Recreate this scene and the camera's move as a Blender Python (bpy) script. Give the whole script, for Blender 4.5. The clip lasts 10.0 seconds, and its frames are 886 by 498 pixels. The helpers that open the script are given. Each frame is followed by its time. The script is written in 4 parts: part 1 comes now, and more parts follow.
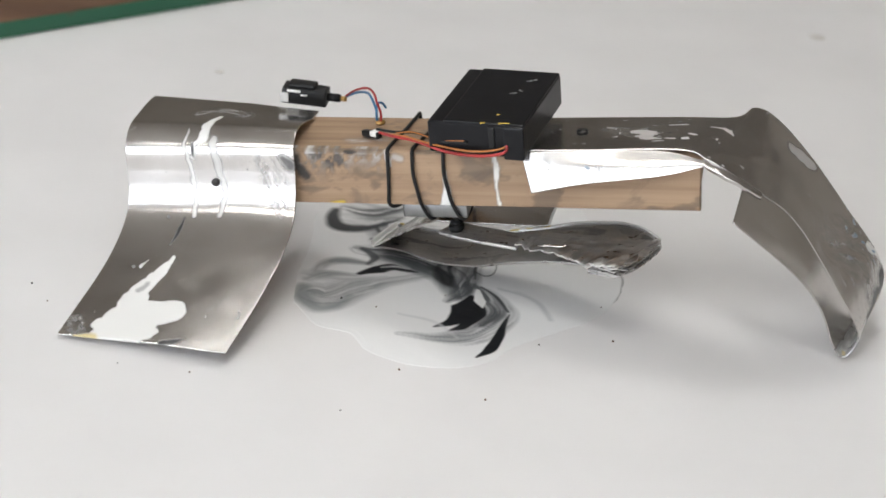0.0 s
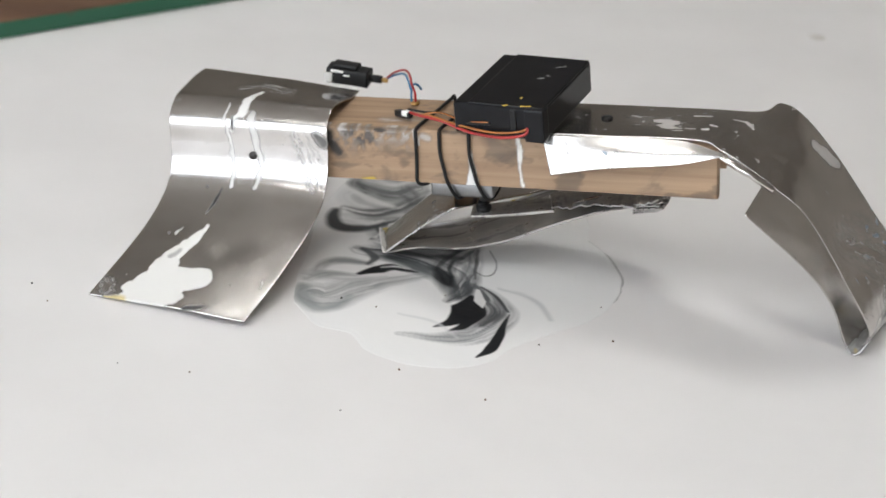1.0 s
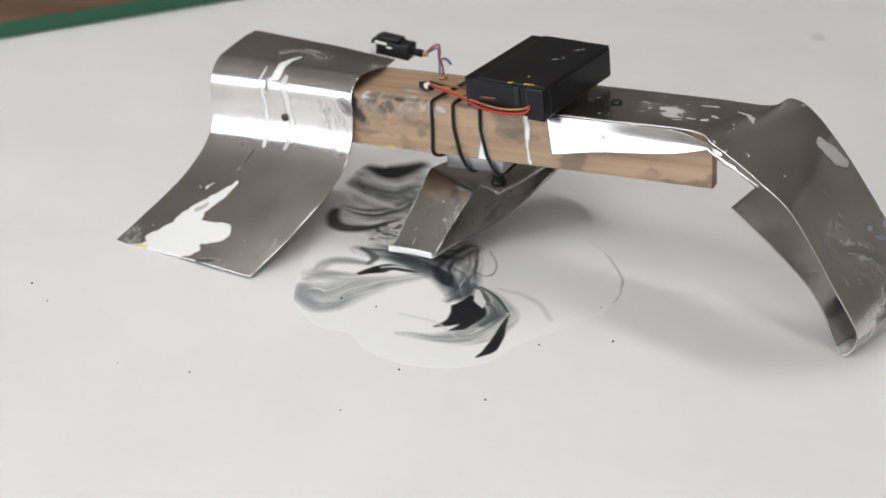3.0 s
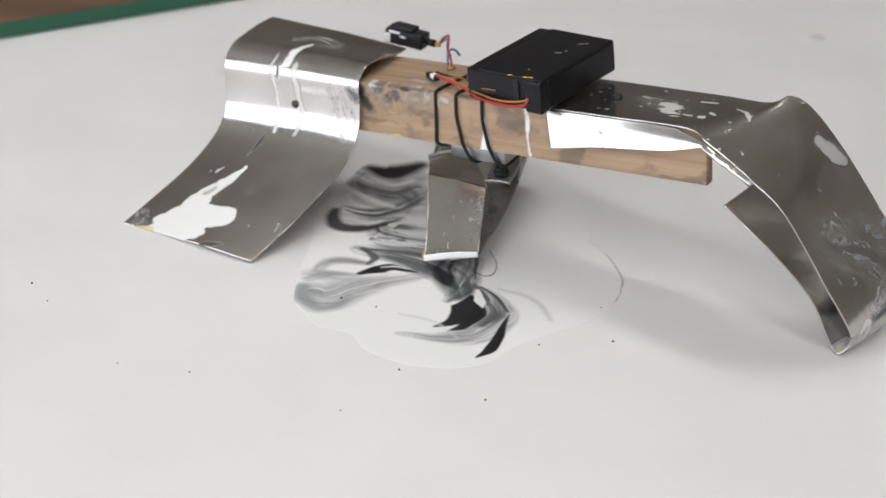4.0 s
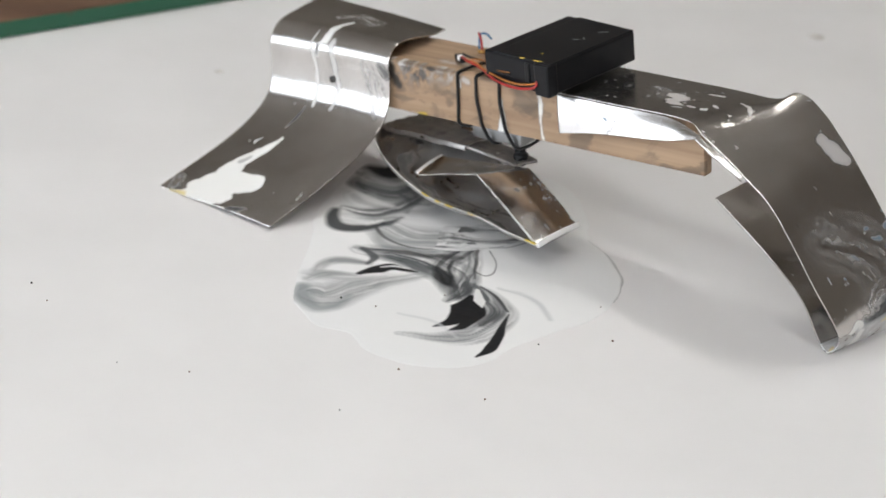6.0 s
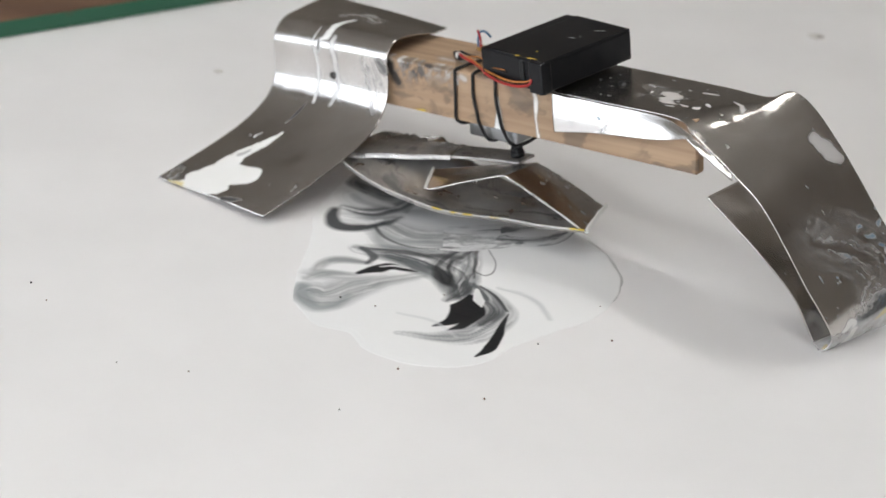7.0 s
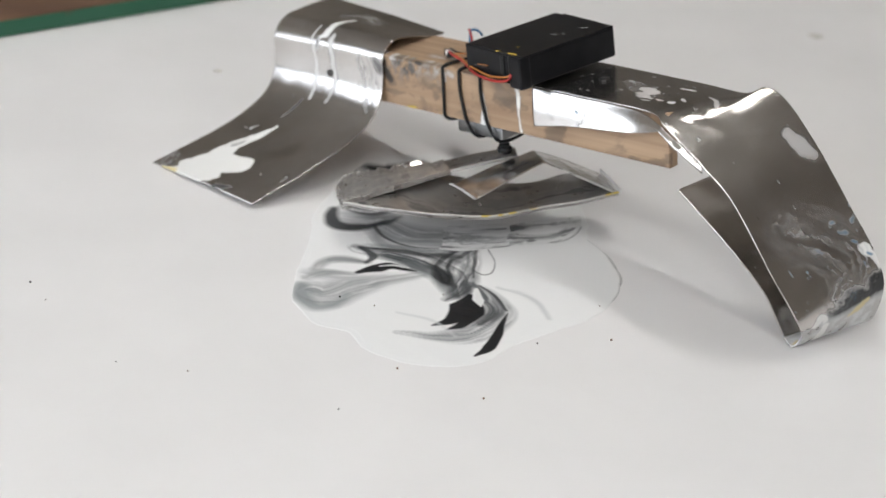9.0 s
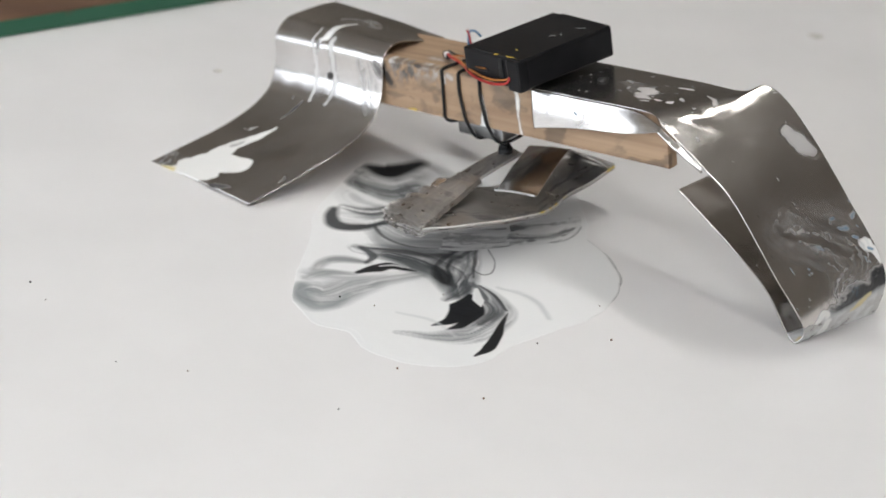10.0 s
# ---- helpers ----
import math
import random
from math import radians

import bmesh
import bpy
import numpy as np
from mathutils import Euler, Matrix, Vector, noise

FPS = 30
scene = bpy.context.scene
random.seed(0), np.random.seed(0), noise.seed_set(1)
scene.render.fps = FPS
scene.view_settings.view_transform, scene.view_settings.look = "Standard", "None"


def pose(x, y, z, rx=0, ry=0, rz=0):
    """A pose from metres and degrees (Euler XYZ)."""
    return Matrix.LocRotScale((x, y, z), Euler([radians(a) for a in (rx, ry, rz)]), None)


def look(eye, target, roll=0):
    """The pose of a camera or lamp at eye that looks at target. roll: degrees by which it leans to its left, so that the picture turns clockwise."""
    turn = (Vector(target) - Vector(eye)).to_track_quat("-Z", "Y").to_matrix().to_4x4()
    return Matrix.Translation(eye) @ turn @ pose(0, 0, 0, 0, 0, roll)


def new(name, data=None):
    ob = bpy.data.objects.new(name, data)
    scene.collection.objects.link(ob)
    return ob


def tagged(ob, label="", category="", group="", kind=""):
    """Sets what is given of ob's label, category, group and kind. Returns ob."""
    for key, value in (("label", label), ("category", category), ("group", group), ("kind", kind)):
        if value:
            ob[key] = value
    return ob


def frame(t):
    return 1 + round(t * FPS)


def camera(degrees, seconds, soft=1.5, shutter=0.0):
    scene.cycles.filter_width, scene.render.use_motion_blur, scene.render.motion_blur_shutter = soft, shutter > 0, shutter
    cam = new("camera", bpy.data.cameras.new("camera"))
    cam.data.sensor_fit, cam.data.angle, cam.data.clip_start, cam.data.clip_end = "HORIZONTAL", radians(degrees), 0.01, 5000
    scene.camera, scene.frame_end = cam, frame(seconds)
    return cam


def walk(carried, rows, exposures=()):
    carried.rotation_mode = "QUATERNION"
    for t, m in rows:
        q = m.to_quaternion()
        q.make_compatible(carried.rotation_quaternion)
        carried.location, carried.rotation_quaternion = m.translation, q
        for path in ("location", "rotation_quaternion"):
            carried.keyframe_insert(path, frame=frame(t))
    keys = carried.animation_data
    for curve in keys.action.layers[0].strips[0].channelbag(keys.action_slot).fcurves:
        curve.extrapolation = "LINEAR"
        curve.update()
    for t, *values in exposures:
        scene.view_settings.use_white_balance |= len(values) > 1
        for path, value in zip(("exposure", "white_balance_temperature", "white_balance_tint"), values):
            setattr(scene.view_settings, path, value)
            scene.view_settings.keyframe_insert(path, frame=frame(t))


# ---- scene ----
# camera: standing at the table, drifting a hair to the right at the end
EYE = (0.0, -0.9156, 0.4598)
cam = camera(27.0, 10.0, soft=1.6)
cam.data.dof.use_dof, cam.data.dof.focus_distance, cam.data.dof.aperture_fstop = True, 0.99, 9.0


def aim(pan, tilt):
    """The camera's pose, turned by pan and tilt degrees from its first view."""
    a, b = radians(pan), radians(-24.848 + tilt)
    way = Vector((math.sin(a) * math.cos(b), math.cos(a) * math.cos(b), math.sin(b)))
    return look(EYE, Vector(EYE) + way, 5.987)


walk(cam, [(0.0, aim(0, 0)), (4.5, aim(0, 0)), (7.0, aim(0.035, -0.018)), (9.0, aim(0.062, -0.033)), (10.0, aim(0.062, -0.033))],
     exposures=[(0.0, 0.0), (10.0, 0.0)])

# ---- light: a dim room world, and the glowing ceiling panels further down ----
world = bpy.data.worlds.new("world")
scene.world = world
world.use_nodes = True
world.node_tree.nodes["Background"].inputs[0].default_value = (0.9, 0.93, 1.0, 1)
world.node_tree.nodes["Background"].inputs[1].default_value = 0.03
LAMP = 15.7
DAYLIGHT = 3.4


# ---- materials ----
def mat(name, base, rough=0.5, metal=0.0, base2=None, scale=40.0, detail=4.0, bump=0.0, bump_scale=300.0,
        rough2=None, stretch=(1, 1, 1), emit=0.0, coat=0.0, spec=0.5, attr="", lo=0.35, hi=0.65, mottle=None):
    """A Principled material: two colours mixed by noise, roughness varied, fine bump."""
    m = bpy.data.materials.new(name)
    m.use_nodes = True
    nt = m.node_tree
    n, l = nt.nodes, nt.links
    b = n["Principled BSDF"]
    co = n.new("ShaderNodeTexCoord")
    mp = n.new("ShaderNodeMapping")
    mp.inputs["Scale"].default_value = stretch
    l.new(co.outputs["Object"], mp.inputs[0])
    nz = n.new("ShaderNodeTexNoise")
    nz.inputs["Scale"].default_value, nz.inputs["Detail"].default_value = scale, detail
    l.new(mp.outputs[0], nz.inputs[0])
    rp = n.new("ShaderNodeMapRange")
    rp.inputs[1].default_value, rp.inputs[2].default_value = lo, hi
    l.new(nz.outputs[0], rp.inputs[0])
    mx = n.new("ShaderNodeMix")
    mx.data_type = "RGBA"
    mx.inputs[6].default_value = (*base, 1)
    mx.inputs[7].default_value = (*(base2 or base), 1)
    l.new(rp.outputs[0], mx.inputs[0])
    color = mx.outputs[2]
    if mottle:
        # a second, larger or stretched layer of stains
        col, sc, st, a, z = mottle
        mp2 = n.new("ShaderNodeMapping")
        mp2.inputs["Scale"].default_value = st
        l.new(co.outputs["Object"], mp2.inputs[0])
        nz2 = n.new("ShaderNodeTexNoise")
        nz2.inputs["Scale"].default_value, nz2.inputs["Detail"].default_value, nz2.inputs["Distortion"].default_value = sc, 7, 0.6
        l.new(mp2.outputs[0], nz2.inputs[0])
        rp2 = n.new("ShaderNodeMapRange")
        rp2.inputs[1].default_value, rp2.inputs[2].default_value = a, z
        l.new(nz2.outputs[0], rp2.inputs[0])
        mx2 = n.new("ShaderNodeMix")
        mx2.data_type = "RGBA"
        l.new(rp2.outputs[0], mx2.inputs[0])
        l.new(color, mx2.inputs[6])
        mx2.inputs[7].default_value = (*col, 1)
        color = mx2.outputs[2]
    rr = n.new("ShaderNodeMapRange")
    rr.inputs[3].default_value, rr.inputs[4].default_value = rough, rough if rough2 is None else rough2
    fine = n.new("ShaderNodeTexNoise")
    fine.inputs["Scale"].default_value, fine.inputs["Detail"].default_value = bump_scale, 5
    l.new(mp.outputs[0], fine.inputs[0])
    l.new(fine.outputs[0], rr.inputs[0])
    rough_out = rr.outputs[0]
    metal_out = None
    if attr:
        at = n.new("ShaderNodeAttribute")
        at.attribute_name = attr
        m2 = n.new("ShaderNodeMix")
        m2.data_type = "RGBA"
        l.new(at.outputs["Alpha"], m2.inputs[0])
        l.new(color, m2.inputs[6])
        l.new(at.outputs["Color"], m2.inputs[7])
        color = m2.outputs[2]
        r2 = n.new("ShaderNodeMix")
        l.new(at.outputs["Alpha"], r2.inputs[0])
        l.new(rough_out, r2.inputs[2])
        r2.inputs[3].default_value = 0.4
        rough_out = r2.outputs[0]
        if metal:
            r3 = n.new("ShaderNodeMapRange")
            r3.inputs[3].default_value, r3.inputs[4].default_value = metal, 0.0
            l.new(at.outputs["Alpha"], r3.inputs[0])
            l.new(r3.outputs[0], b.inputs["Metallic"])
    l.new(color, b.inputs["Base Color"])
    l.new(rough_out, b.inputs["Roughness"])
    if not (attr and metal):
        b.inputs["Metallic"].default_value = metal
    b.inputs["Coat Weight"].default_value = coat
    b.inputs["Coat Roughness"].default_value = 0.08
    b.inputs["Specular IOR Level"].default_value = spec
    if bump:
        bp = n.new("ShaderNodeBump")
        bp.inputs["Strength"].default_value, bp.inputs["Distance"].default_value = bump, 0.001
        l.new(fine.outputs[0], bp.inputs["Height"])
        l.new(bp.outputs[0], b.inputs["Normal"])
    if emit:
        b.inputs["Emission Color"].default_value = (*base, 1)
        b.inputs["Emission Strength"].default_value = emit
    return m


M_TABLE = mat("white_laminate", (0.80, 0.785, 0.775), 0.36, base2=(0.76, 0.745, 0.735), scale=9, rough2=0.46, bump=0.01, bump_scale=160)
M_ALU = mat("aluminium", (0.72, 0.695, 0.665), 0.14, 1.0, (0.62, 0.595, 0.565), 26, 8, 0.015, 140, 0.26, attr="paint", lo=0.3, hi=0.75,
            mottle=((0.54, 0.52, 0.495), 24, (1, 1, 1), 0.40, 0.85))
M_ALU_IN = mat("scuffed_aluminium", (0.56, 0.535, 0.505), 0.20, 1.0, (0.38, 0.36, 0.335), 30, 8, 0.03, 150, 0.36, attr="paint", lo=0.3, hi=0.75,
               mottle=((0.34, 0.32, 0.30), 40, (1, 1, 1), 0.40, 0.85))
M_PINE = mat("pine", (0.38, 0.258, 0.160), 0.6, 0, (0.275, 0.178, 0.108), 120, 8, 0.35, 700, 0.75, stretch=(0.06, 1.6, 1.6), attr="paint", lo=0.36, hi=0.66,
             mottle=((0.16, 0.115, 0.08), 75, (0.6, 1, 1), 0.60, 0.78))
M_BLACK = mat("black_plastic", (0.006, 0.006, 0.007), 0.25, 0, (0.010, 0.010, 0.011), 80, 3, 0.03, 900, 0.36, spec=0.22)
M_RUBBER = mat("black_rubber", (0.008, 0.008, 0.008), 0.5, 0, (0.015, 0.015, 0.015), 90, spec=0.3)
M_STEEL = mat("grey_steel", (0.33, 0.33, 0.33), 0.32, 1.0, (0.25, 0.25, 0.25), 90, 3, 0.05, 300, 0.45)
M_RED = mat("red_wire", (0.36, 0.025, 0.02), 0.4, 0, (0.28, 0.02, 0.02), 90)
M_BLUE = mat("blue_wire", (0.05, 0.18, 0.32), 0.4, 0, (0.04, 0.14, 0.26), 90)
M_ORANGE = mat("orange_wire", (0.40, 0.15, 0.03), 0.4, 0, (0.32, 0.11, 0.02), 90)
M_SCREW = mat("dark_screw", (0.08, 0.075, 0.07), 0.4, 0.9, (0.05, 0.05, 0.05), 300)
M_PAINTED = mat("dried_white_paint", (0.78, 0.77, 0.74), 0.45, 0, (0.70, 0.69, 0.66), 120, 4, 0.3, 400)
M_YELLOW = mat("yellow_paint", (0.62, 0.42, 0.05), 0.5, 0, (0.5, 0.35, 0.05), 120)
M_BRASS = mat("brass", (0.65, 0.42, 0.16), 0.35, 0.9, (0.5, 0.3, 0.1), 200)
M_WET = mat("wet_paint", (0.80, 0.80, 0.79), 0.12, 0, (0.80, 0.80, 0.79), 30, 3, 0.0, 90, 0.2, attr="paint", spec=0.22)
M_BOARD = mat("brown_wood", (0.16, 0.085, 0.045), 0.6, 0, (0.10, 0.05, 0.028), 25, 6, 0.2, 300, 0.75, stretch=(0.2, 1, 1))
M_GREEN = mat("green_paint", (0.022, 0.11, 0.06), 0.5, 0, (0.10, 0.06, 0.035), 12, 6, 0.2, 300, 0.6, stretch=(1, 1, 2.0), lo=0.60, hi=0.68)
M_SPOT = mat("dried_spot", (0.52, 0.49, 0.43), 0.6, 0, (0.68, 0.66, 0.62), 150)
M_SMEAR = mat("thin_paint_smear", (0.22, 0.22, 0.22), 0.5, 0, (0.05, 0.05, 0.05), 700, lo=0.4, hi=0.6)
M_WALL = mat("wall_paint", (0.40, 0.36, 0.31), 0.8, 0, (0.35, 0.315, 0.27), 2)
M_CEIL = mat("ceiling_paint", (0.50, 0.47, 0.43), 0.9, 0, (0.46, 0.43, 0.39), 2)
M_FLOOR = mat("floor_wood", (0.20, 0.12, 0.07), 0.5, 0, (0.14, 0.08, 0.05), 6)
M_SKY = mat("daylight", (0.84, 0.90, 1.0), 0.5, emit=DAYLIGHT)
M_FRAME = mat("window_paint", (0.75, 0.75, 0.73), 0.4, base2=(0.7, 0.7, 0.68))
M_GLOW = mat("lamp_diffuser", (0.985, 0.98, 0.96), 0.5, emit=LAMP)


# ---- helpers ----
def part(name, bm, material, parent=None, label="", smooth=True):
    """Links a bmesh as one mesh object under a thing or a part."""
    me = bpy.data.meshes.new(name)
    bmesh.ops.recalc_face_normals(bm, faces=bm.faces)
    bm.to_mesh(me)
    bm.free()
    me.materials.append(material)
    for p in me.polygons:
        p.use_smooth = smooth
    ob = new(name, me)
    ob.parent = parent
    if label:
        ob["label"] = label
    return ob


def box_bm(x0, x1, y0, y1, z0, z1, bevel=0.0, m=None, segments=2):
    bm = bmesh.new()
    bmesh.ops.create_cube(bm, size=1)
    for v in bm.verts:
        v.co = Vector(((x0 + x1) / 2 + v.co.x * (x1 - x0), (y0 + y1) / 2 + v.co.y * (y1 - y0), (z0 + z1) / 2 + v.co.z * (z1 - z0)))
    if bevel:
        bmesh.ops.bevel(bm, geom=bm.edges[:], offset=bevel, segments=segments, affect="EDGES", profile=0.6)
    if m is not None:
        bm.transform(m)
    return bm


def curve_pts(pts, n):
    """n points along a smooth (Catmull-Rom) curve through pts."""
    p = np.array(pts, float)
    p = np.vstack([2 * p[0] - p[1], p, 2 * p[-1] - p[-2]])
    out = []
    for s in np.linspace(0, len(p) - 3 - 1e-9, n):
        i = int(s)
        t = s - i
        a, b, c, d = p[i:i + 4]
        out.append(0.5 * (2 * b + (c - a) * t + (2 * a - 5 * b + 4 * c - d) * t * t + (3 * b - a - 3 * c + d) * t ** 3))
    return np.array(out)


def tube_bm(pts, r, n=24, sides=8, closed=False, flat=1.0):
    """A round cord along a smooth curve."""
    bm = bmesh.new()
    path = curve_pts(list(pts) + ([pts[0]] if closed else []), n)
    rings = []
    up = Vector((0.13, 0.2, 0.97))
    for i, q in enumerate(path):
        t = Vector(path[min(i + 1, n - 1)] - path[max(i - 1, 0)]).normalized()
        a = t.cross(up)
        a = a.normalized() if a.length > 0.05 else t.cross(Vector((1, 0, 0))).normalized()
        b = t.cross(a)
        rings.append([bm.verts.new(Vector(q) + r * (a * math.cos(k * 2 * math.pi / sides) + b * flat * math.sin(k * 2 * math.pi / sides))) for k in range(sides)])
    for i in range(n - 1):
        for k in range(sides):
            bm.faces.new((rings[i][k], rings[i][(k + 1) % sides], rings[i + 1][(k + 1) % sides], rings[i + 1][k]))
    bm.faces.new(rings[0])
    bm.faces.new(rings[-1][::-1])
    return bm


def cyl_bm(r, z0, z1, n=24, bevel=0.0, m=None, r2=None):
    bm = bmesh.new()
    bmesh.ops.create_cone(bm, cap_ends=True, segments=n, radius1=r, radius2=r if r2 is None else r2, depth=z1 - z0)
    bmesh.ops.translate(bm, verts=bm.verts, vec=(0, 0, (z0 + z1) / 2))
    if bevel:
        bmesh.ops.bevel(bm, geom=[e for e in bm.edges if abs(e.verts[0].co.z - e.verts[1].co.z) < 1e-6], offset=bevel, segments=2, affect="EDGES")
    if m is not None:
        bm.transform(m)
    return bm


def fbm(x, y, seed=0, octaves=4):
    """Smooth value noise on arrays, about -1..1."""
    r = np.random.RandomState(seed)
    tab = r.rand(256, 256) * 2 - 1
    out, amp = 0, 1.0
    for o in range(octaves):
        xi, yi = np.floor(x).astype(int), np.floor(y).astype(int)
        fx, fy = x - xi, y - yi
        fx, fy = fx * fx * (3 - 2 * fx), fy * fy * (3 - 2 * fy)
        g = lambda i, j: tab[(xi + i) & 255, (yi + j) & 255]
        out = out + amp * ((g(0, 0) * (1 - fx) + g(1, 0) * fx) * (1 - fy) + (g(0, 1) * (1 - fx) + g(1, 1) * fx) * fy)
        amp, x, y = amp * 0.5, x * 2.03 + 7.1, y * 2.03 + 3.7
    return out / 1.6


def stroke(X, Y, pts, w0, w1, soft, wobble=0.0, seed=0):
    """How far each place lies inside a brush stroke along a curve (0..1), the signed distance and the way along it."""
    c = curve_pts(pts, 48)
    w = np.interp(np.linspace(0, 1, 48), np.linspace(0, 1, len(np.atleast_1d(w0))), np.atleast_1d(w0)) if w1 is None else np.linspace(w0, w1, 48)
    best = np.full(X.shape, 1e9)
    idx = np.zeros(X.shape, int)
    for i in range(48):
        d = (X - c[i, 0]) ** 2 + (Y - c[i, 1]) ** 2
        k = d < best
        best[k], idx[k] = d[k], i
    t = np.gradient(c, axis=0)
    side = (X - c[idx, 0]) * -t[idx, 1] + (Y - c[idx, 1]) * t[idx, 0]
    d = np.sqrt(best)
    ww = w[idx]
    if wobble:
        ww = ww * (1 + wobble * fbm(X / 0.006, Y / 0.006, seed))
    return np.clip((ww - d) / soft + 0.5, 0, 1), np.sign(side) * d, idx / 47.0


def colour_layer(me, rgba):
    at = me.attributes.new("paint", "FLOAT_COLOR", "POINT")
    at.data.foreach_set("color", rgba.astype(np.float32).ravel())


def sheet(name, grid, material, parent, label="", thick=0.0009, paint=None):
    """A bent metal sheet from a grid of points (rows, columns, 3), with thickness; paint(s, c) gives rgba on its 0..1 coordinates."""
    nr, nc, _ = grid.shape
    me = bpy.data.meshes.new(name)
    faces = [(i * nc + j, i * nc + j + 1, (i + 1) * nc + j + 1, (i + 1) * nc + j) for i in range(nr - 1) for j in range(nc - 1)]
    me.from_pydata(grid.reshape(-1, 3).tolist(), [], faces)
    me.update()
    me.materials.append(material)
    for p in me.polygons:
        p.use_smooth = True
    s, c = np.meshgrid(np.linspace(0, 1, nr), np.linspace(0, 1, nc), indexing="ij")
    rgba = np.zeros((nr, nc, 4)) if paint is None else paint(s, c, grid)
    colour_layer(me, rgba)
    ob = new(name, me)
    ob.parent = parent
    md = ob.modifiers.new("thickness", "SOLIDIFY")
    md.thickness, md.offset = thick, 0.0
    if label:
        ob["label"] = label
    return ob


def lay(rgba, mask, colour):
    """Lays paint of a colour over what is there."""
    a = mask[..., None]
    rgba[..., :3] = rgba[..., :3] * (1 - a) + np.array(colour) * a
    rgba[..., 3] = np.maximum(rgba[..., 3], mask)


def loft(rows, n, m):
    """A grid through cross curves: each row a list of points; n points along a row, m rows along the loft."""
    rs = np.array([curve_pts(r, n) for r in rows])
    return np.stack([curve_pts(rs[:, j], m) for j in range(n)], axis=1)


# ---- the room, in line with the table's far edge ----
TABLE = pose(0, 0, 0, 0, 0, 44.7)


def room():
    def shell(name, b, m, label):
        tagged(part(name, box_bm(*b, 0.0, TABLE), m, smooth=False), label, name.split("_")[0], kind="structure")
    shell("floor", (-2.7, 3, -3.6, 2.9, -0.80, -0.75), M_FLOOR, "dark wooden floor of the workshop room")
    shell("ceiling", (-2.7, 3, -3.6, 2.9, 1.95, 2.05), M_CEIL, "plain white painted ceiling of the room")
    shell("wall_north", (-2.7, 3.1, 2.9, 3.0, -0.75, 1.95), M_WALL, "plain warm grey painted wall")
    shell("wall_south", (-2.7, 3.1, -3.7, -3.6, -0.75, 1.95), M_WALL, "plain warm grey painted wall")
    shell("wall_east", (3, 3.1, -3.6, 2.9, -0.75, 1.95), M_WALL, "plain warm grey painted wall")
    # west wall with a wide window band
    y0, y1, z0, z1 = -3.2, 2.6, -0.22, 1.62
    bm = bmesh.new()
    for b in ((-2.7, -2.6, -3.6, 2.9, -0.75, z0), (-2.7, -2.6, -3.6, 2.9, z1, 1.95), (-2.7, -2.6, -3.6, y0, z0, z1), (-2.7, -2.6, y1, 2.9, z0, z1)):
        piece = box_bm(*b)
        tmp = bpy.data.meshes.new("piece")
        piece.to_mesh(tmp)
        piece.free()
        bm.from_mesh(tmp)
        bpy.data.meshes.remove(tmp)
    bm.transform(TABLE)
    tagged(part("wall_west", bm, M_WALL, smooth=False), "warm grey painted wall with a wide window", "wall", kind="structure")
    win = tagged(new("window_1"), "wide white framed window band full of daylight", "window", kind="structure")
    part("window_sill", box_bm(-2.72, -2.52, y0, y1, z0 - 0.03, z0, 0.004, TABLE), M_FRAME, win, smooth=False)
    n = 5
    for i in range(n + 1):
        y = y0 + (y1 - y0) * i / n
        part("mullion", box_bm(-2.68, -2.63, y - 0.025, y + 0.025, z0, z1, 0.004, TABLE), M_FRAME, win, smooth=False)
    part("transom", box_bm(-2.675, -2.635, y0, y1, 1.06, 1.10, 0.004, TABLE), M_FRAME, win, smooth=False)
    tagged(part("backdrop", box_bm(-3.3, -3.28, y0 - 1.5, y1 + 1.5, -0.74, 2.8, 0.0, TABLE), M_SKY, smooth=False), "bright overcast sky outside the window", "sky", kind="structure")
    for x, y in ((-0.80, -0.75), (-1.90, -0.60), (-1.90, -1.90), (0.50, 0.55)):
        root = tagged(new("ceiling_light"), "long white fluorescent ceiling light under the ceiling", "ceiling light", "ceiling lights")
        root.matrix_basis = TABLE @ pose(x, y, 1.95, 0, 0, 90)
        part("frame", box_bm(-0.64, 0.64, -0.12, 0.12, -0.05, 0.0, 0.008), M_CEIL, root)
        part("diffuser", box_bm(-0.61, 0.61, -0.10, 0.10, -0.058, -0.047, 0.003), M_GLOW, root, "glowing white diffuser")


# ---- the table and the board on it ----
def table():
    m = TABLE
    bm = box_bm(-0.9, 1.3, -1.15, 0.545, -0.03, 0.0, 0.002, m)
    root = tagged(part("worktable", bm, M_TABLE, smooth=False), "large white laminate worktable top with faint smudges", "table")
    for x, y in ((-0.8, -1.05), (1.2, -1.05), (-0.8, 0.42), (1.2, 0.42)):
        part("leg", box_bm(x - 0.03, x + 0.03, y - 0.03, y + 0.03, -0.75, -0.03, 0.003, m), M_STEEL, root, smooth=False)
    # plank along the far edge of the sheet, its near face painted green
    root = tagged(new("plank"), "brown wooden plank with a chipped green painted edge on the table", "plank")
    part("board", box_bm(-0.7, 0.9, 0.4945, 0.60, 0.0, 0.0135, 0.0012, m), M_BOARD, root)
    part("painted_edge", box_bm(-0.7, 0.9, 0.4932, 0.4944, 0.0006, 0.0125, 0.0004, m), M_GREEN, root, "chipped dark green paint")


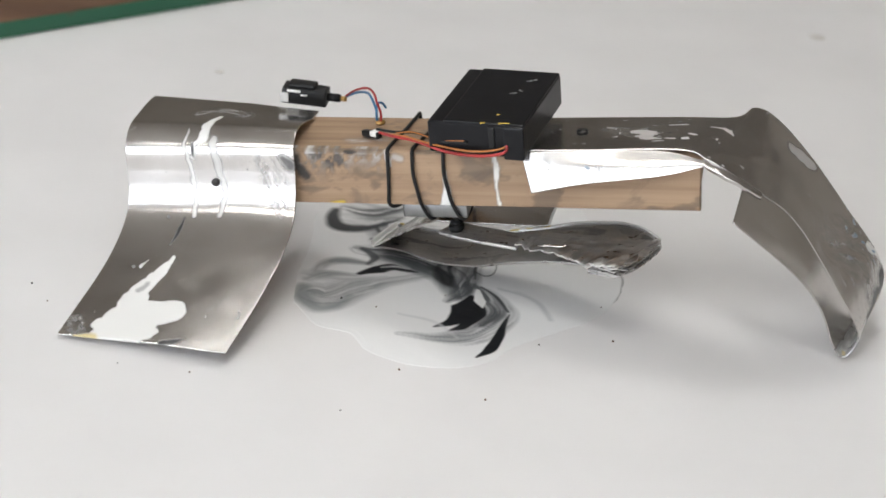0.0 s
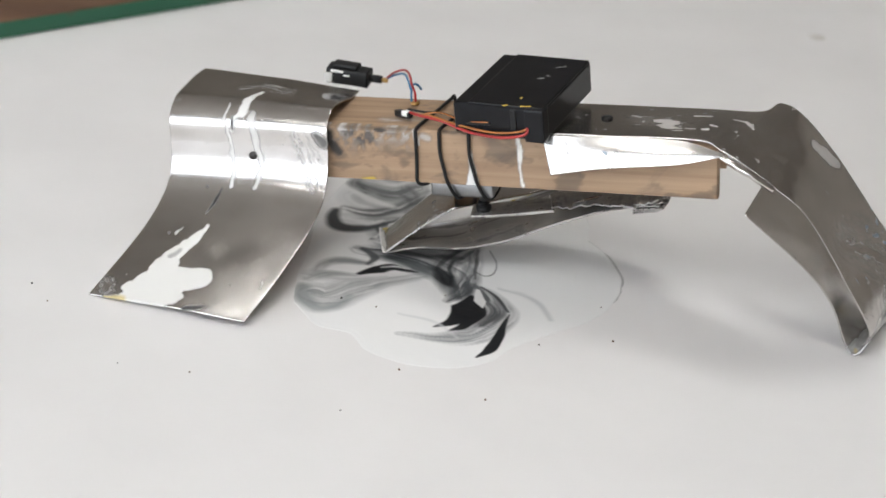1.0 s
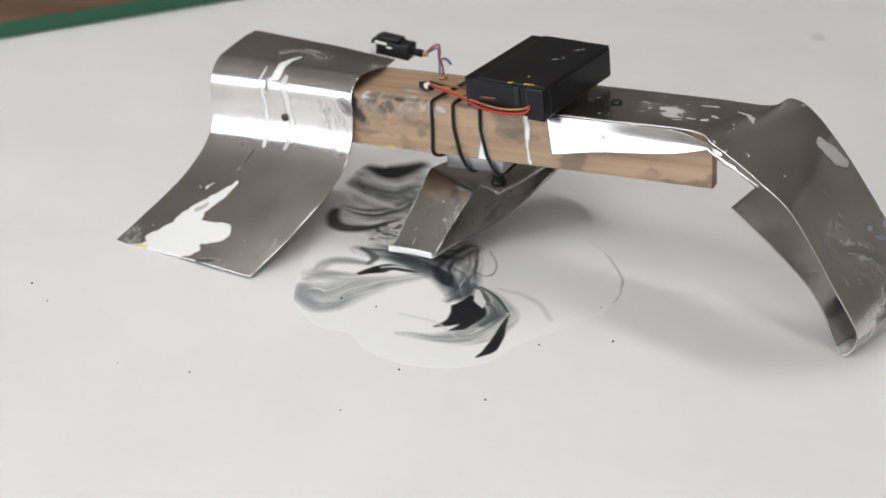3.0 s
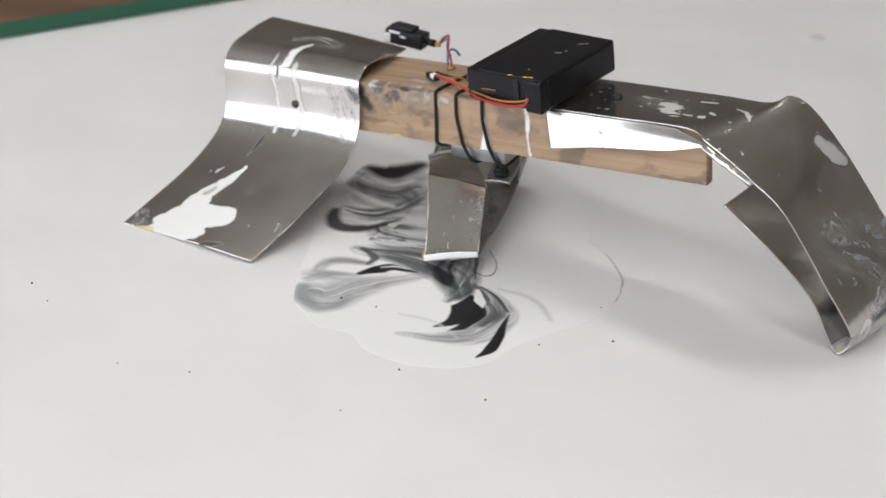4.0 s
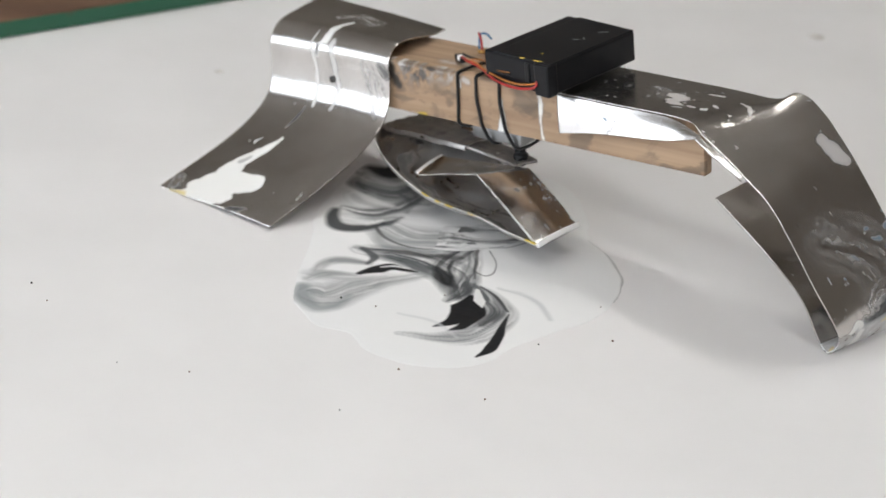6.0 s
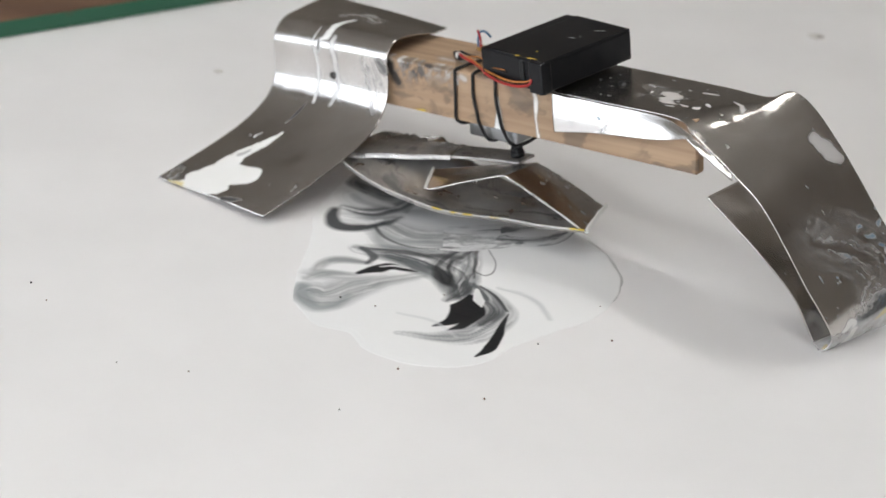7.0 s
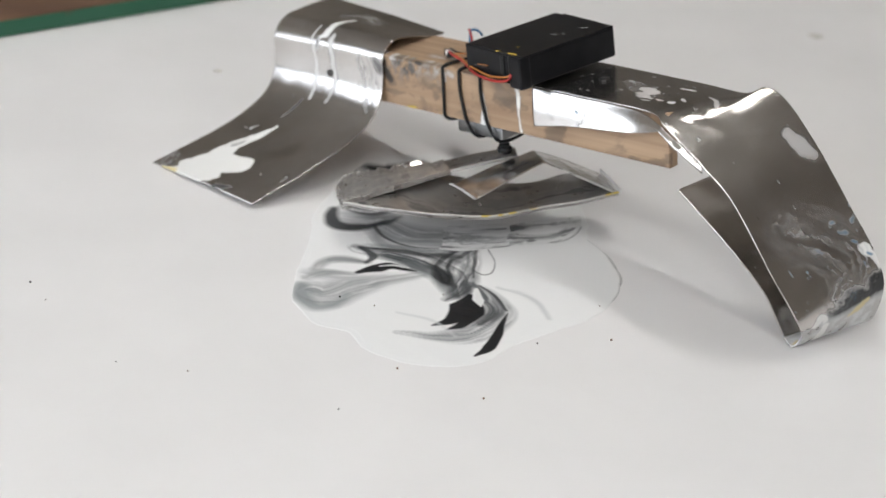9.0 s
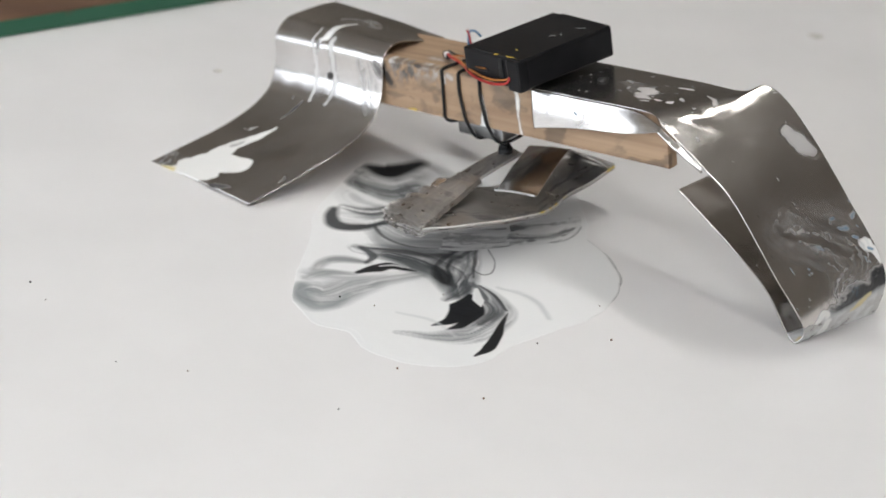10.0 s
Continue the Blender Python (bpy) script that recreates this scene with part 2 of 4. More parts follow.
# ---- the wet paint on the table ----
OUTLINE = [(-.0784, -.0122), (-.0634, -.036), (-.0446, -.0416), (-.0341, -.0587), (-.0125, -.0696), (.0112, -.0687), (.0317, -.0567), (.042, -.0404),
           (.065, -.0167), (.0842, .0013), (.0994, .026), (.1063, .0572), (.1018, .0872), (.089, .1126), (.0882, .1467), (.0782, .1849),
           (.0525, .2115), (.0185, .2219), (-.0229, .2204), (-.0531, .1971), (-.069, .1501), (-.0787, .1077), (-.0775, .0706), (-.0798, .0273)]
G1, G2, K = (0.10, 0.11, 0.112), (0.27, 0.28, 0.28), (0.008, 0.009, 0.011)
# curve, half widths, softness, colour, strength, streakiness
STROKES = [
    ([(-.05, .140), (-.03, .136), (-.012, .138)], (.012, .018, .012), .020, G2, .75, 1),
    ([(-.0388, .089), (-.0282, .076), (-.0078, .0745), (.008, .080)], (.006, .012, .013, .008), .008, (.36, .37, .37), .9, 1),
    ([(-.0368, .1015), (-.0156, .0903), (.004, .0935)], (.008, .013, .010), .012, G2, .85, 1),
    ([(-.042, .106), (-.040, .092), (-.030, .080), (-.015, .0735), (.008, .0755)], (.0008, .0014, .0014, .0010, .0006), .0014, K, .75, 0),
    ([(-.0685, .000), (-.0605, -.0020), (-.0462, .0128), (-.0281, .0264), (-.011, .038)], (.012, .013, .010, .006, .003), .008, G2, .95, 1),
    ([(-.072, .022), (-.060, .020), (-.045, .022), (-.030, .030)], (.006, .008, .006, .003), .008, (.38, .39, .39), .8, 1),
    ([(-.0755, .008), (-.0727, -.0073), (-.0652, -.0175), (-.0564, -.014), (-.0485, .0019)], (.0040, .0050, .0045, .003, .001), .005, (.22, .24, .245), .75, 0),
    ([(-.0704, .0296), (-.0652, .0422), (-.0558, .0469), (-.0426, .0455)], (.003, .004, .003), .004, (.20, .21, .21), .85, 1),
    ([(-.0739, .0176), (-.0637, .0275), (-.0477, .0291)], (.003, .004, .002), .004, G2, .9, 1),
    ([(-.0491, .0642), (-.0306, .0624), (-.0104, .056), (.0068, .0408), (.0125, .018)], (.004, .010, .015, .014, .008), .008, (.09, .10, .105), 1, 1),
    ([(-.047, .067), (-.028, .066), (-.008, .064), (.010, .066)], (.0014, .0030, .0040, .0030), .003, (.03, .03, .033), .85, 1),
    ([(-.0476, .0661), (-.0401, .0562), (-.0424, .044)], (.002, .003, .001), .002, (.05, .055, .06), .9, 0),
    ([(-.0182, .0499), (-.0029, .0385), (.0077, .0188)], (.003, .006, .003), .005, G2, .8, 1),
    ([(.017, .0823), (.003, .0551), (.0039, .0326)], (.006, .010, .006), .006, (.03, .033, .036), .95, 1),
    ([(-.002, .048), (.002, .036), (.010, .026)], (.002, .006, .002), .003, (.015, .016, .018), .9, 1),
    ([(.0189, .0747), (.018, .0511), (.0139, .024), (.005, .0074)], (.004, .005, .007, .002), .004, (.06, .065, .07), .95, 1),
    ([(.0215, .080), (.0205, .060), (.0200, .040)], (.0010, .0012, .0006), .001, K, .7, 0),
    ([(-.0447, .0313), (-.0354, .0381), (-.0277, .0445), (-.0135, .0419)], (.0022, .0046, .0040, .0008), .0016, K, 1, 0),
    ([(-.034, .0415), (-.026, .046), (-.018, .0455)], (.0006, .0010, .0004), .001, (.7, .7, .69), .9, 0),
    ([(.0228, .0297), (.0317, .0209), (.0377, .0059), (.0339, -.0103), (.0219, -.0279), (.0038, -.0372), (-.0176, -.0368)], (.001, .003, .006, .009, .009, .005, .001), .005, (.15, .16, .165), .95, 1),
    ([(.0201, .0328), (.0276, .0163), (.0312, -.0005), (.0246, -.0158)], (.001, .004, .006, .004), .004, (.04, .045, .05), .9, 1),
    ([(.0240, .030), (.0340, .0185), (.0395, .0040)], (.0008, .0012, .0010), .0008, K, .8, 0),
    ([(-.0004, -.0249), (.0091, -.0173), (.0163, -.0005), (.019, .0157)], (.0006, .004, .009, .0020), .0014, K, 1, 0),
    ([(.008, -.0283), (.0154, -.0199), (.0218, -.0027), (.0239, .0119)], (.0006, .003, .0060, .001), .0014, K, 1, 0),
    ([(.0225, .0250), (.0240, .0120), (.0250, .0040)], (.0012, .0036, .0004), .001, (.72, .72, .71), 1, 0),
    ([(.0403, .0002), (.0371, -.0197), (.0308, -.0429), (.0241, -.0546)], (.0005, .0024, .0036, .0008), .001, K, 1, 0),
    ([(.0203, .0486), (.0257, .0454), (.0308, .0512), (.0319, .0653), (.0282, .0802)], (.0005, .0005), .0006, K, .8, 0),
    ([(-.06, .108), (-.045, .108), (-.030, .115)], (.004, .008, .004), .008, G2, .8, 1),
    ([(-.0676, .1175), (-.068, .1037), (-.0618, .0935), (-.0466, .0949), (-.0337, .1066)], (.003, .0050, .006, .004, .001), .004, (.03, .033, .036), .95, 0),
    ([(-.058, .180), (-.040, .172), (-.022, .180)], (.010, .016, .010), .012, G2, .8, 1),
    ([(-.0525, .1894), (-.0393, .1854), (-.0201, .2033)], (.005, .012, .005), .008, K, 1, 0),
    ([(-.0554, .1584), (-.0368, .1496), (-.0197, .1634)], (.006, .010, .006), .008, G1, .9, 1),
    ([(-.0628, .1222), (-.045, .1182), (-.0253, .1374), (-.0123, .1607)], (.002, .007, .006, .002), .004, (.04, .045, .05), .85, 1),
    ([(.0878, .1098), (.1002, .0884), (.1059, .0632), (.1042, .0417), (.0976, .022)], (.0004, .0009, .0010, .0004), .001, (.20, .19, .18), .75, 0),
    ([(.0348, .0311), (.0494, .0251), (.059, .013), (.0642, -.0019)], (.0015, .002, .0015), .003, (.55, .56, .56), .8, 1),
    ([(-.020, -.012), (.000, -.020), (.012, -.034)], (.0010, .0014, .0008), .002, (.6, .61, .61), .7, 1),
    ([(-.056, .180), (-.060, .162), (-.052, .149)], (.002, .005, .003), .005, (.05, .053, .056), .85, 1),
    ([(-.031, .170), (-.024, .154), (-.020, .139)], (.002, .004, .002), .005, (.09, .093, .096), .8, 1),
    # clean streaks between the dark swirls
    ([(-.062, .150), (-.048, .137), (-.034, .131)], (.002, .004, .002), .004, (.76, .76, .75), .9, 0),
    ([(-.056, .104), (-.046, .101), (-.038, .108)], (.001, .003, .001), .003, (.74, .74, .73), .9, 0),
    ([(-.050, .172), (-.036, .166), (-.024, .174)], (.001, .003, .002), .004, (.72, .72, .71), .8, 0),
    ([(-.030, .150), (-.022, .138), (-.024, .124)], (.001, .003, .001), .003, (.08, .085, .09), .8, 1),
    ([(-.044, .098), (-.034, .103), (-.026, .116)], (.0008, .0026, .0008), .003, (.04, .045, .05), .85, 0),
]


def puddle():
    """A thin pool of white paint with grey and black marbling."""
    nx, ny = 540, 620
    xs, ys = np.linspace(-.088, .112, nx), np.linspace(-.076, .230, ny)
    X, Y = np.meshgrid(xs, ys)
    o = curve_pts(OUTLINE + OUTLINE[:1], 200)
    # inside distance to the outline
    d2 = np.full(X.shape, 1e9)
    inside = np.zeros(X.shape, bool)
    for i in range(199):
        (ax, ay), (bx, by) = o[i], o[i + 1]
        t = np.clip(((X - ax) * (bx - ax) + (Y - ay) * (by - ay)) / ((bx - ax) ** 2 + (by - ay) ** 2 + 1e-12), 0, 1)
        d2 = np.minimum(d2, (X - ax - t * (bx - ax)) ** 2 + (Y - ay - t * (by - ay)) ** 2)
        if ay != by:
            inside ^= ((ay > Y) != (by > Y)) & (X < (bx - ax) * (Y - ay) / (by - ay) + ax)
    d = np.where(inside, 1, -1) * np.sqrt(d2) + 0.0012 * fbm(X / .012, Y / .012, 5)
    h = np.where(d > 0, 0.0002 * np.sqrt(np.clip(d / 0.010, 0, 1)), -0.0003)
    h += np.where(d > 0.004, 0.00015 * fbm(X / .02, Y / .02, 6), 0)
    rgba = np.ones((ny, nx, 4))
    rgba[..., :3] = (0.80, 0.80, 0.79)
    wx = X + 0.0016 * fbm(X / .020, Y / .020, 11, 2)
    wy = Y + 0.0022 * fbm(X / .020, Y / .020, 12, 2)
    bend_a, bend_b = fbm(X / .010, Y / .010, 14), fbm(X / .02, Y / .02, 13)
    for i, (pts, w, soft, col, k, streak) in enumerate(STROKES):
        a, reach = np.array(pts), max(w) + soft + .012
        box = np.ix_((ys > a[:, 1].min() - reach) & (ys < a[:, 1].max() + reach), (xs > a[:, 0].min() - reach) & (xs < a[:, 0].max() + reach))
        m, side, along = stroke(wx[box], wy[box], pts, np.array(w), None, soft)
        if streak:
            s = fbm(side / .0034 + 40 + (0.35 * bend_a)[box], along * 1.4 + (0.4 * bend_b)[box], 20 + i, 3)
            m = m * np.clip(0.74 + 0.95 * s, 0, 1)
        piece = rgba[box]
        lay(piece, m * k, col)
        rgba[box] = piece
    rgba[..., 3] = 1
    me = bpy.data.meshes.new("paint_puddle")
    keep = d > -0.0006
    idx = -np.ones(X.shape, int)
    idx[keep] = np.arange(keep.sum())
    q = np.stack([idx[:-1, :-1], idx[:-1, 1:], idx[1:, 1:], idx[1:, :-1]], -1).reshape(-1, 4)
    q = q[(q >= 0).all(1)]
    co = np.stack([X, Y, h + 0.0002], -1)[keep]
    me.from_pydata(co.tolist(), [], q.tolist())
    for p in me.polygons:
        p.use_smooth = True
    me.materials.append(M_WET)
    colour_layer(me, rgba[keep])
    tagged(new("paint_puddle", me), "wet white paint puddle marbled with grey and black on the table", "paint puddle")


def smear(near, far, pivot, height, seed):
    """A thin streaked film of paint that the rotor drags along, about its pivot."""
    nu, nv = 110, 90
    g = loft([near, far], nu, nv)
    u, v = np.meshgrid(np.linspace(0, 1, nu), np.linspace(0, 1, nv))
    u, v = u.ravel(), v.ravel()
    p = g.reshape(-1, 2)
    wave = fbm(u * 3, v * 4, seed, 3)
    p = p + np.stack([.0030 * wave * (u < .2), .0012 * wave], -1)
    streak = fbm(v * 7 + 3.0 * wave + 1.2 * u, u * 1.6 + wave, seed + 1, 5)
    rgba = np.ones((nu * nv, 4))
    rgba[:, :3] = (.74, .74, .73)
    lay(rgba, np.clip(.16 + 1.0 * streak, 0, .9) * np.clip(v / .05, 0, 1), (.23, .235, .235))
    lay(rgba, np.clip((fbm(v * 10 + 2.5 * wave, u * 1.8, seed + 2, 4) - .22) / .3, 0, .8) * np.clip(v / .08, 0, 1), (.06, .062, .065))
    lay(rgba, np.exp(-((v - .035 - .02 * wave) / .018) ** 2) * np.clip((u - .40) / .3, 0, 1), (.14, .14, .14))
    rgba[:, 3] = 1
    edge = np.minimum(np.minimum(v, 1 - v), np.minimum(u, 1 - u) * .6)
    z = height + .00012 * np.clip(edge / .06, 0, 1) + .00006 * streak
    me = bpy.data.meshes.new("paint_smear")
    q = [(j * nu + i, j * nu + i + 1, (j + 1) * nu + i + 1, (j + 1) * nu + i) for j in range(nv - 1) for i in range(nu - 1)]
    me.from_pydata(np.column_stack([p - np.array(pivot), z]).tolist(), [], q)
    for f in me.polygons:
        f.use_smooth = True
    me.materials.append(M_WET)
    colour_layer(me, rgba)
    return tagged(new("paint_smear", me), "streaked grey smear of wet paint dragged across the puddle", "paint smear", "dragged smears")


# ---- the machine ----
B = Matrix(((0.9908, 0.0351, -0.1305, -0.0853), (-0.0463, 0.9953, -0.0845, 0.003), (0.1269, 0.0898, 0.9878, 0.0502), (0, 0, 0, 1)))
TOP = 0.0322


def beamed(grid):
    """Points of the beam's own space in the machine's space."""
    r, t = np.array(B.to_3x3()), np.array(B.translation)
    return grid @ r.T + t


def lattice(name, b, counts, material, parent, label, paint):
    """A board as a fine lattice box with softened edges, so that it can carry paint marks."""
    x0, x1, y0, y1, z0, z1 = b
    nx, ny, nz = counts
    idx, co, faces = {}, [], []

    def vert(i, j, k):
        if (i, j, k) not in idx:
            idx[i, j, k] = len(co)
            p = [x0 + (x1 - x0) * i / nx, y0 + (y1 - y0) * j / ny, z0 + (z1 - z0) * k / nz]
            ends = (i in (0, nx)) + (j in (0, ny)) + (k in (0, nz))
            if ends > 1:
                r = 0.0005
                p[0] += r * ((i == 0) - (i == nx))
                p[1] += r * ((j == 0) - (j == ny))
                p[2] += r * ((k == 0) - (k == nz))
            co.append(p)
        return idx[i, j, k]
    for i in range(nx):
        for j in range(ny):
            faces.append((vert(i, j, 0), vert(i, j + 1, 0), vert(i + 1, j + 1, 0), vert(i + 1, j, 0)))
            faces.append((vert(i, j, nz), vert(i + 1, j, nz), vert(i + 1, j + 1, nz), vert(i, j + 1, nz)))
        for k in range(nz):
            faces.append((vert(i, 0, k), vert(i + 1, 0, k), vert(i + 1, 0, k + 1), vert(i, 0, k + 1)))
            faces.append((vert(i, ny, k), vert(i, ny, k + 1), vert(i + 1, ny, k + 1), vert(i + 1, ny, k)))
    for j in range(ny):
        for k in range(nz):
            faces.append((vert(0, j, k), vert(0, j, k + 1), vert(0, j + 1, k + 1), vert(0, j + 1, k)))
            faces.append((vert(nx, j, k), vert(nx, j + 1, k), vert(nx, j + 1, k + 1), vert(nx, j, k + 1)))
    me = bpy.data.meshes.new(name)
    me.from_pydata(co, [], faces)
    me.materials.append(material)
    c = np.array(co)
    colour_layer(me, paint(c[:, 0], c[:, 1], c[:, 2]))
    ob = new(name, me)
    ob.parent = parent
    ob.matrix_basis = B
    ob["label"] = label
    return ob


def front_paint(x, y, z):
    rgba = np.zeros(x.shape + (4,))
    n = fbm(x / .0026, z / .004, 31, 5)
    n2 = fbm(x / .009, z / .012, 32, 5)
    smear = np.clip((z - .016 + .006 * n2) / .012, 0, 1) * np.clip((.058 - x) / .008, 0, 1) * np.clip((x + .002) / .006, 0, 1)
    lay(rgba, smear * np.clip((n + .25) / .5, 0, .9), (.46, .435, .40))
    lay(rgba, smear * np.clip((.7 * n2 + .5 * n - .05) / .3, 0, .9) * np.clip((.056 - x) / .02, 0, 1), (.04, .04, .04))
    lay(rgba, np.clip((z - .0295) / .001, 0, 1) * np.clip((.05 - x) / .01, 0, 1) * np.clip(.5 + n, 0, 1) * .8, (.72, .71, .69))
    lay(rgba, np.clip((z - .0300) / .0015, 0, 1) * np.clip(.25 + n2, 0, .7) * (y < .002), (.10, .085, .07))
    lay(rgba, np.clip((fbm(x / .020, z / .010, 34, 5) - .18) / .4, 0, .55) * (y < .002), (.13, .10, .075))
    for pts, w, soft, col, k in (
            ([(.002, .029), (.005, .022), (.009, .0165)], (.003, .004, .003), .003, (.015, .015, .015), .95),
            ([(.031, .0312), (.034, .031), (.037, .0312)], (.001, .0014, .0006), .001, (.02, .02, .02), .95),
            ([(.1122, .031), (.1134, .022), (.1132, .012), (.1145, .0022)], (.0010, .0016, .0010, .0015), .0008, (.75, .73, .68), 1),
            ([(.097, .03), (.100, .024)], (.004, .005), .006, (.10, .09, .08), .55),
            ([(.106, .031), (.109, .026)], (.003, .003), .005, (.10, .09, .08), .5),
            ([(.022, .0006), (.028, .0012)], (.0012, .0012), .001, (.65, .45, .05), .9),
            ([(.0535, .0315), (.0545, .027), (.0555, .0235)], (.0016, .0016, .0008), .001, (.75, .74, .72), .9),
            ([(.058, .029), (.061, .028)], (.002, .002), .002, (.62, .60, .57), .7),
            ([(.0855, .022), (.0855, .012), (.086, .001)], (.0004, .002, .0034), .0008, (.72, .71, .69), 1)):
        m, _, _ = stroke(x, z, pts, np.array(w), None, soft, 0.5, 33)
        m = m * (y < .003)
        lay(rgba, m * k, col)
    rgba[..., 3] *= (y < .006)
    return rgba


def top_paint(x, y, z):
    rgba = np.zeros(x.shape + (4,))
    n = fbm(x / .006, y / .004, 41)
    m, _, _ = stroke(x, y, [(.030, .018), (.040, .016), (.052, .020)], np.array((.003, .005, .003)), None, .006, .5, 42)
    lay(rgba, m * np.clip(.4 + n, 0, .8), (.68, .66, .63))
    m, _, _ = stroke(x, y, [(.045, .036), (.052, .038)], np.array((.006, .006)), None, .008, .5, 43)
    lay(rgba, m * np.clip(.3 + n, 0, .5), (.12, .11, .10))
    m, _, _ = stroke(x, y, [(.068, .028), (.076, .036)], np.array((.005, .006)), None, .008, .5, 44)
    lay(rgba, m * np.clip(.3 + n, 0, .5), (.10, .09, .08))
    return rgba


def beam(root):
    lattice("front_board", (-.088, .2225, 0, .0085, 0, TOP), (330, 5, 36), M_PINE, root, "pale pine board with paint smears", front_paint)
    lattice("top_board", (-.088, .2080, .0092, .0505, TOP - .012, TOP - .0011), (170, 30, 3), M_PINE, root, "pale pine top board", top_paint)
    lattice("back_board", (-.088, .2225, .042, .0505, 0, TOP - .0122), (20, 2, 4), M_PINE, root, "pale pine back board", lambda x, y, z: np.zeros(x.shape + (4,)))
    # cords wound round the beam and the motor
    for a, b, back, low in ((.0545, .0548, .0640, -.0012), (.0681, .0725, .0790, -.0095), (.0850, .0897, .0940, -.0095)):
        pts = [(a, -.0011, TOP), (a, -.0013, .020), ((a + b) / 2 - .0004, -.0013, .010), (b - .0006, -.0008, .001), (b + .004, .004, low), (b + .006, .025, low), (back, .050, -.0008),
               (back, .0518, .016), (back, .0512, TOP), (back - .001, .046, TOP + .0010), ((a + back) / 2, .025, TOP + .0010), (a + .0005, .004, TOP + .0010)]
        ob = part("cord", tube_bm(pts, .00105, 72, 8, True), M_RUBBER, root, "black rubber cord wound round the beam")
        ob.matrix_basis = B
    motor = part("motor", box_bm(.0605, .0965, .003, .030, -.0085, -.0004, .0012), M_STEEL, root, "grey metal gear motor")
    motor.matrix_basis = B
    part("bracket", box_bm(.074, .080, .010, .022, -.0115, -.0084, .001), M_BLACK, motor, "black motor bracket")


# left leg: profile across the beam (v, w) at its left and right edges
LEFT = [(.054, .0425), (.040, .0435), (.022, .043), (.007, .041), (-.0026, .032), (-.0038, .019), (-.0060, .0070), (-.0122, -.0032), (-.0235, -.0108), (-.042, -.0178), (-.072, -.0245), (-.109, -.0310)]


def metres(grid):
    """The way along the rows and the columns of a sheet, in metres."""
    along = np.linalg.norm(np.diff(grid, axis=0), axis=2).mean(1)
    across = np.linalg.norm(np.diff(grid, axis=1), axis=2).mean(0)
    y, x = np.concatenate([[0], np.cumsum(along)]), np.concatenate([[0], np.cumsum(across)])
    return np.meshgrid(x, y)


def brush(rgba, X, Y, marks, seed):
    for i, (pts, w, soft, col, k, rough) in enumerate(marks):
        wx, wy = X + rough * .0012 * fbm(X / .004, Y / .004, seed), Y + rough * .0012 * fbm(X / .004, Y / .004, seed + 1)
        m, side, along = stroke(wx, wy, pts, np.array(w), None, soft)
        if rough > 1:
            m = m * np.clip(.25 + 1.1 * fbm(side / .0012 + 9, along * 3, seed + 2 + i, 3), 0, 1)
        lay(rgba, m * k, col)


WHITE, SOOT, OCHRE, BLUE = (.74, .73, .70), (.02, .02, .02), (.62, .52, .25), (.05, .16, .26)


def haze(rgba, X, Y, seed):
    """Fine flecks and scuffs on bare metal."""
    a, b, c = fbm(X / .030, Y / .018, seed, 5), fbm(X / .004, Y / .030, seed + 1, 4), fbm(X / .0022, Y / .0022, seed + 2, 3)
    lay(rgba, np.clip((c + .5 * a - .95) / .08, 0, .8), (.70, .69, .66))
    lay(rgba, np.clip((fbm(X / .0030, Y / .0030, seed + 3, 3) + .4 * b - 1.0) / .06, 0, .8), (.07, .07, .07))


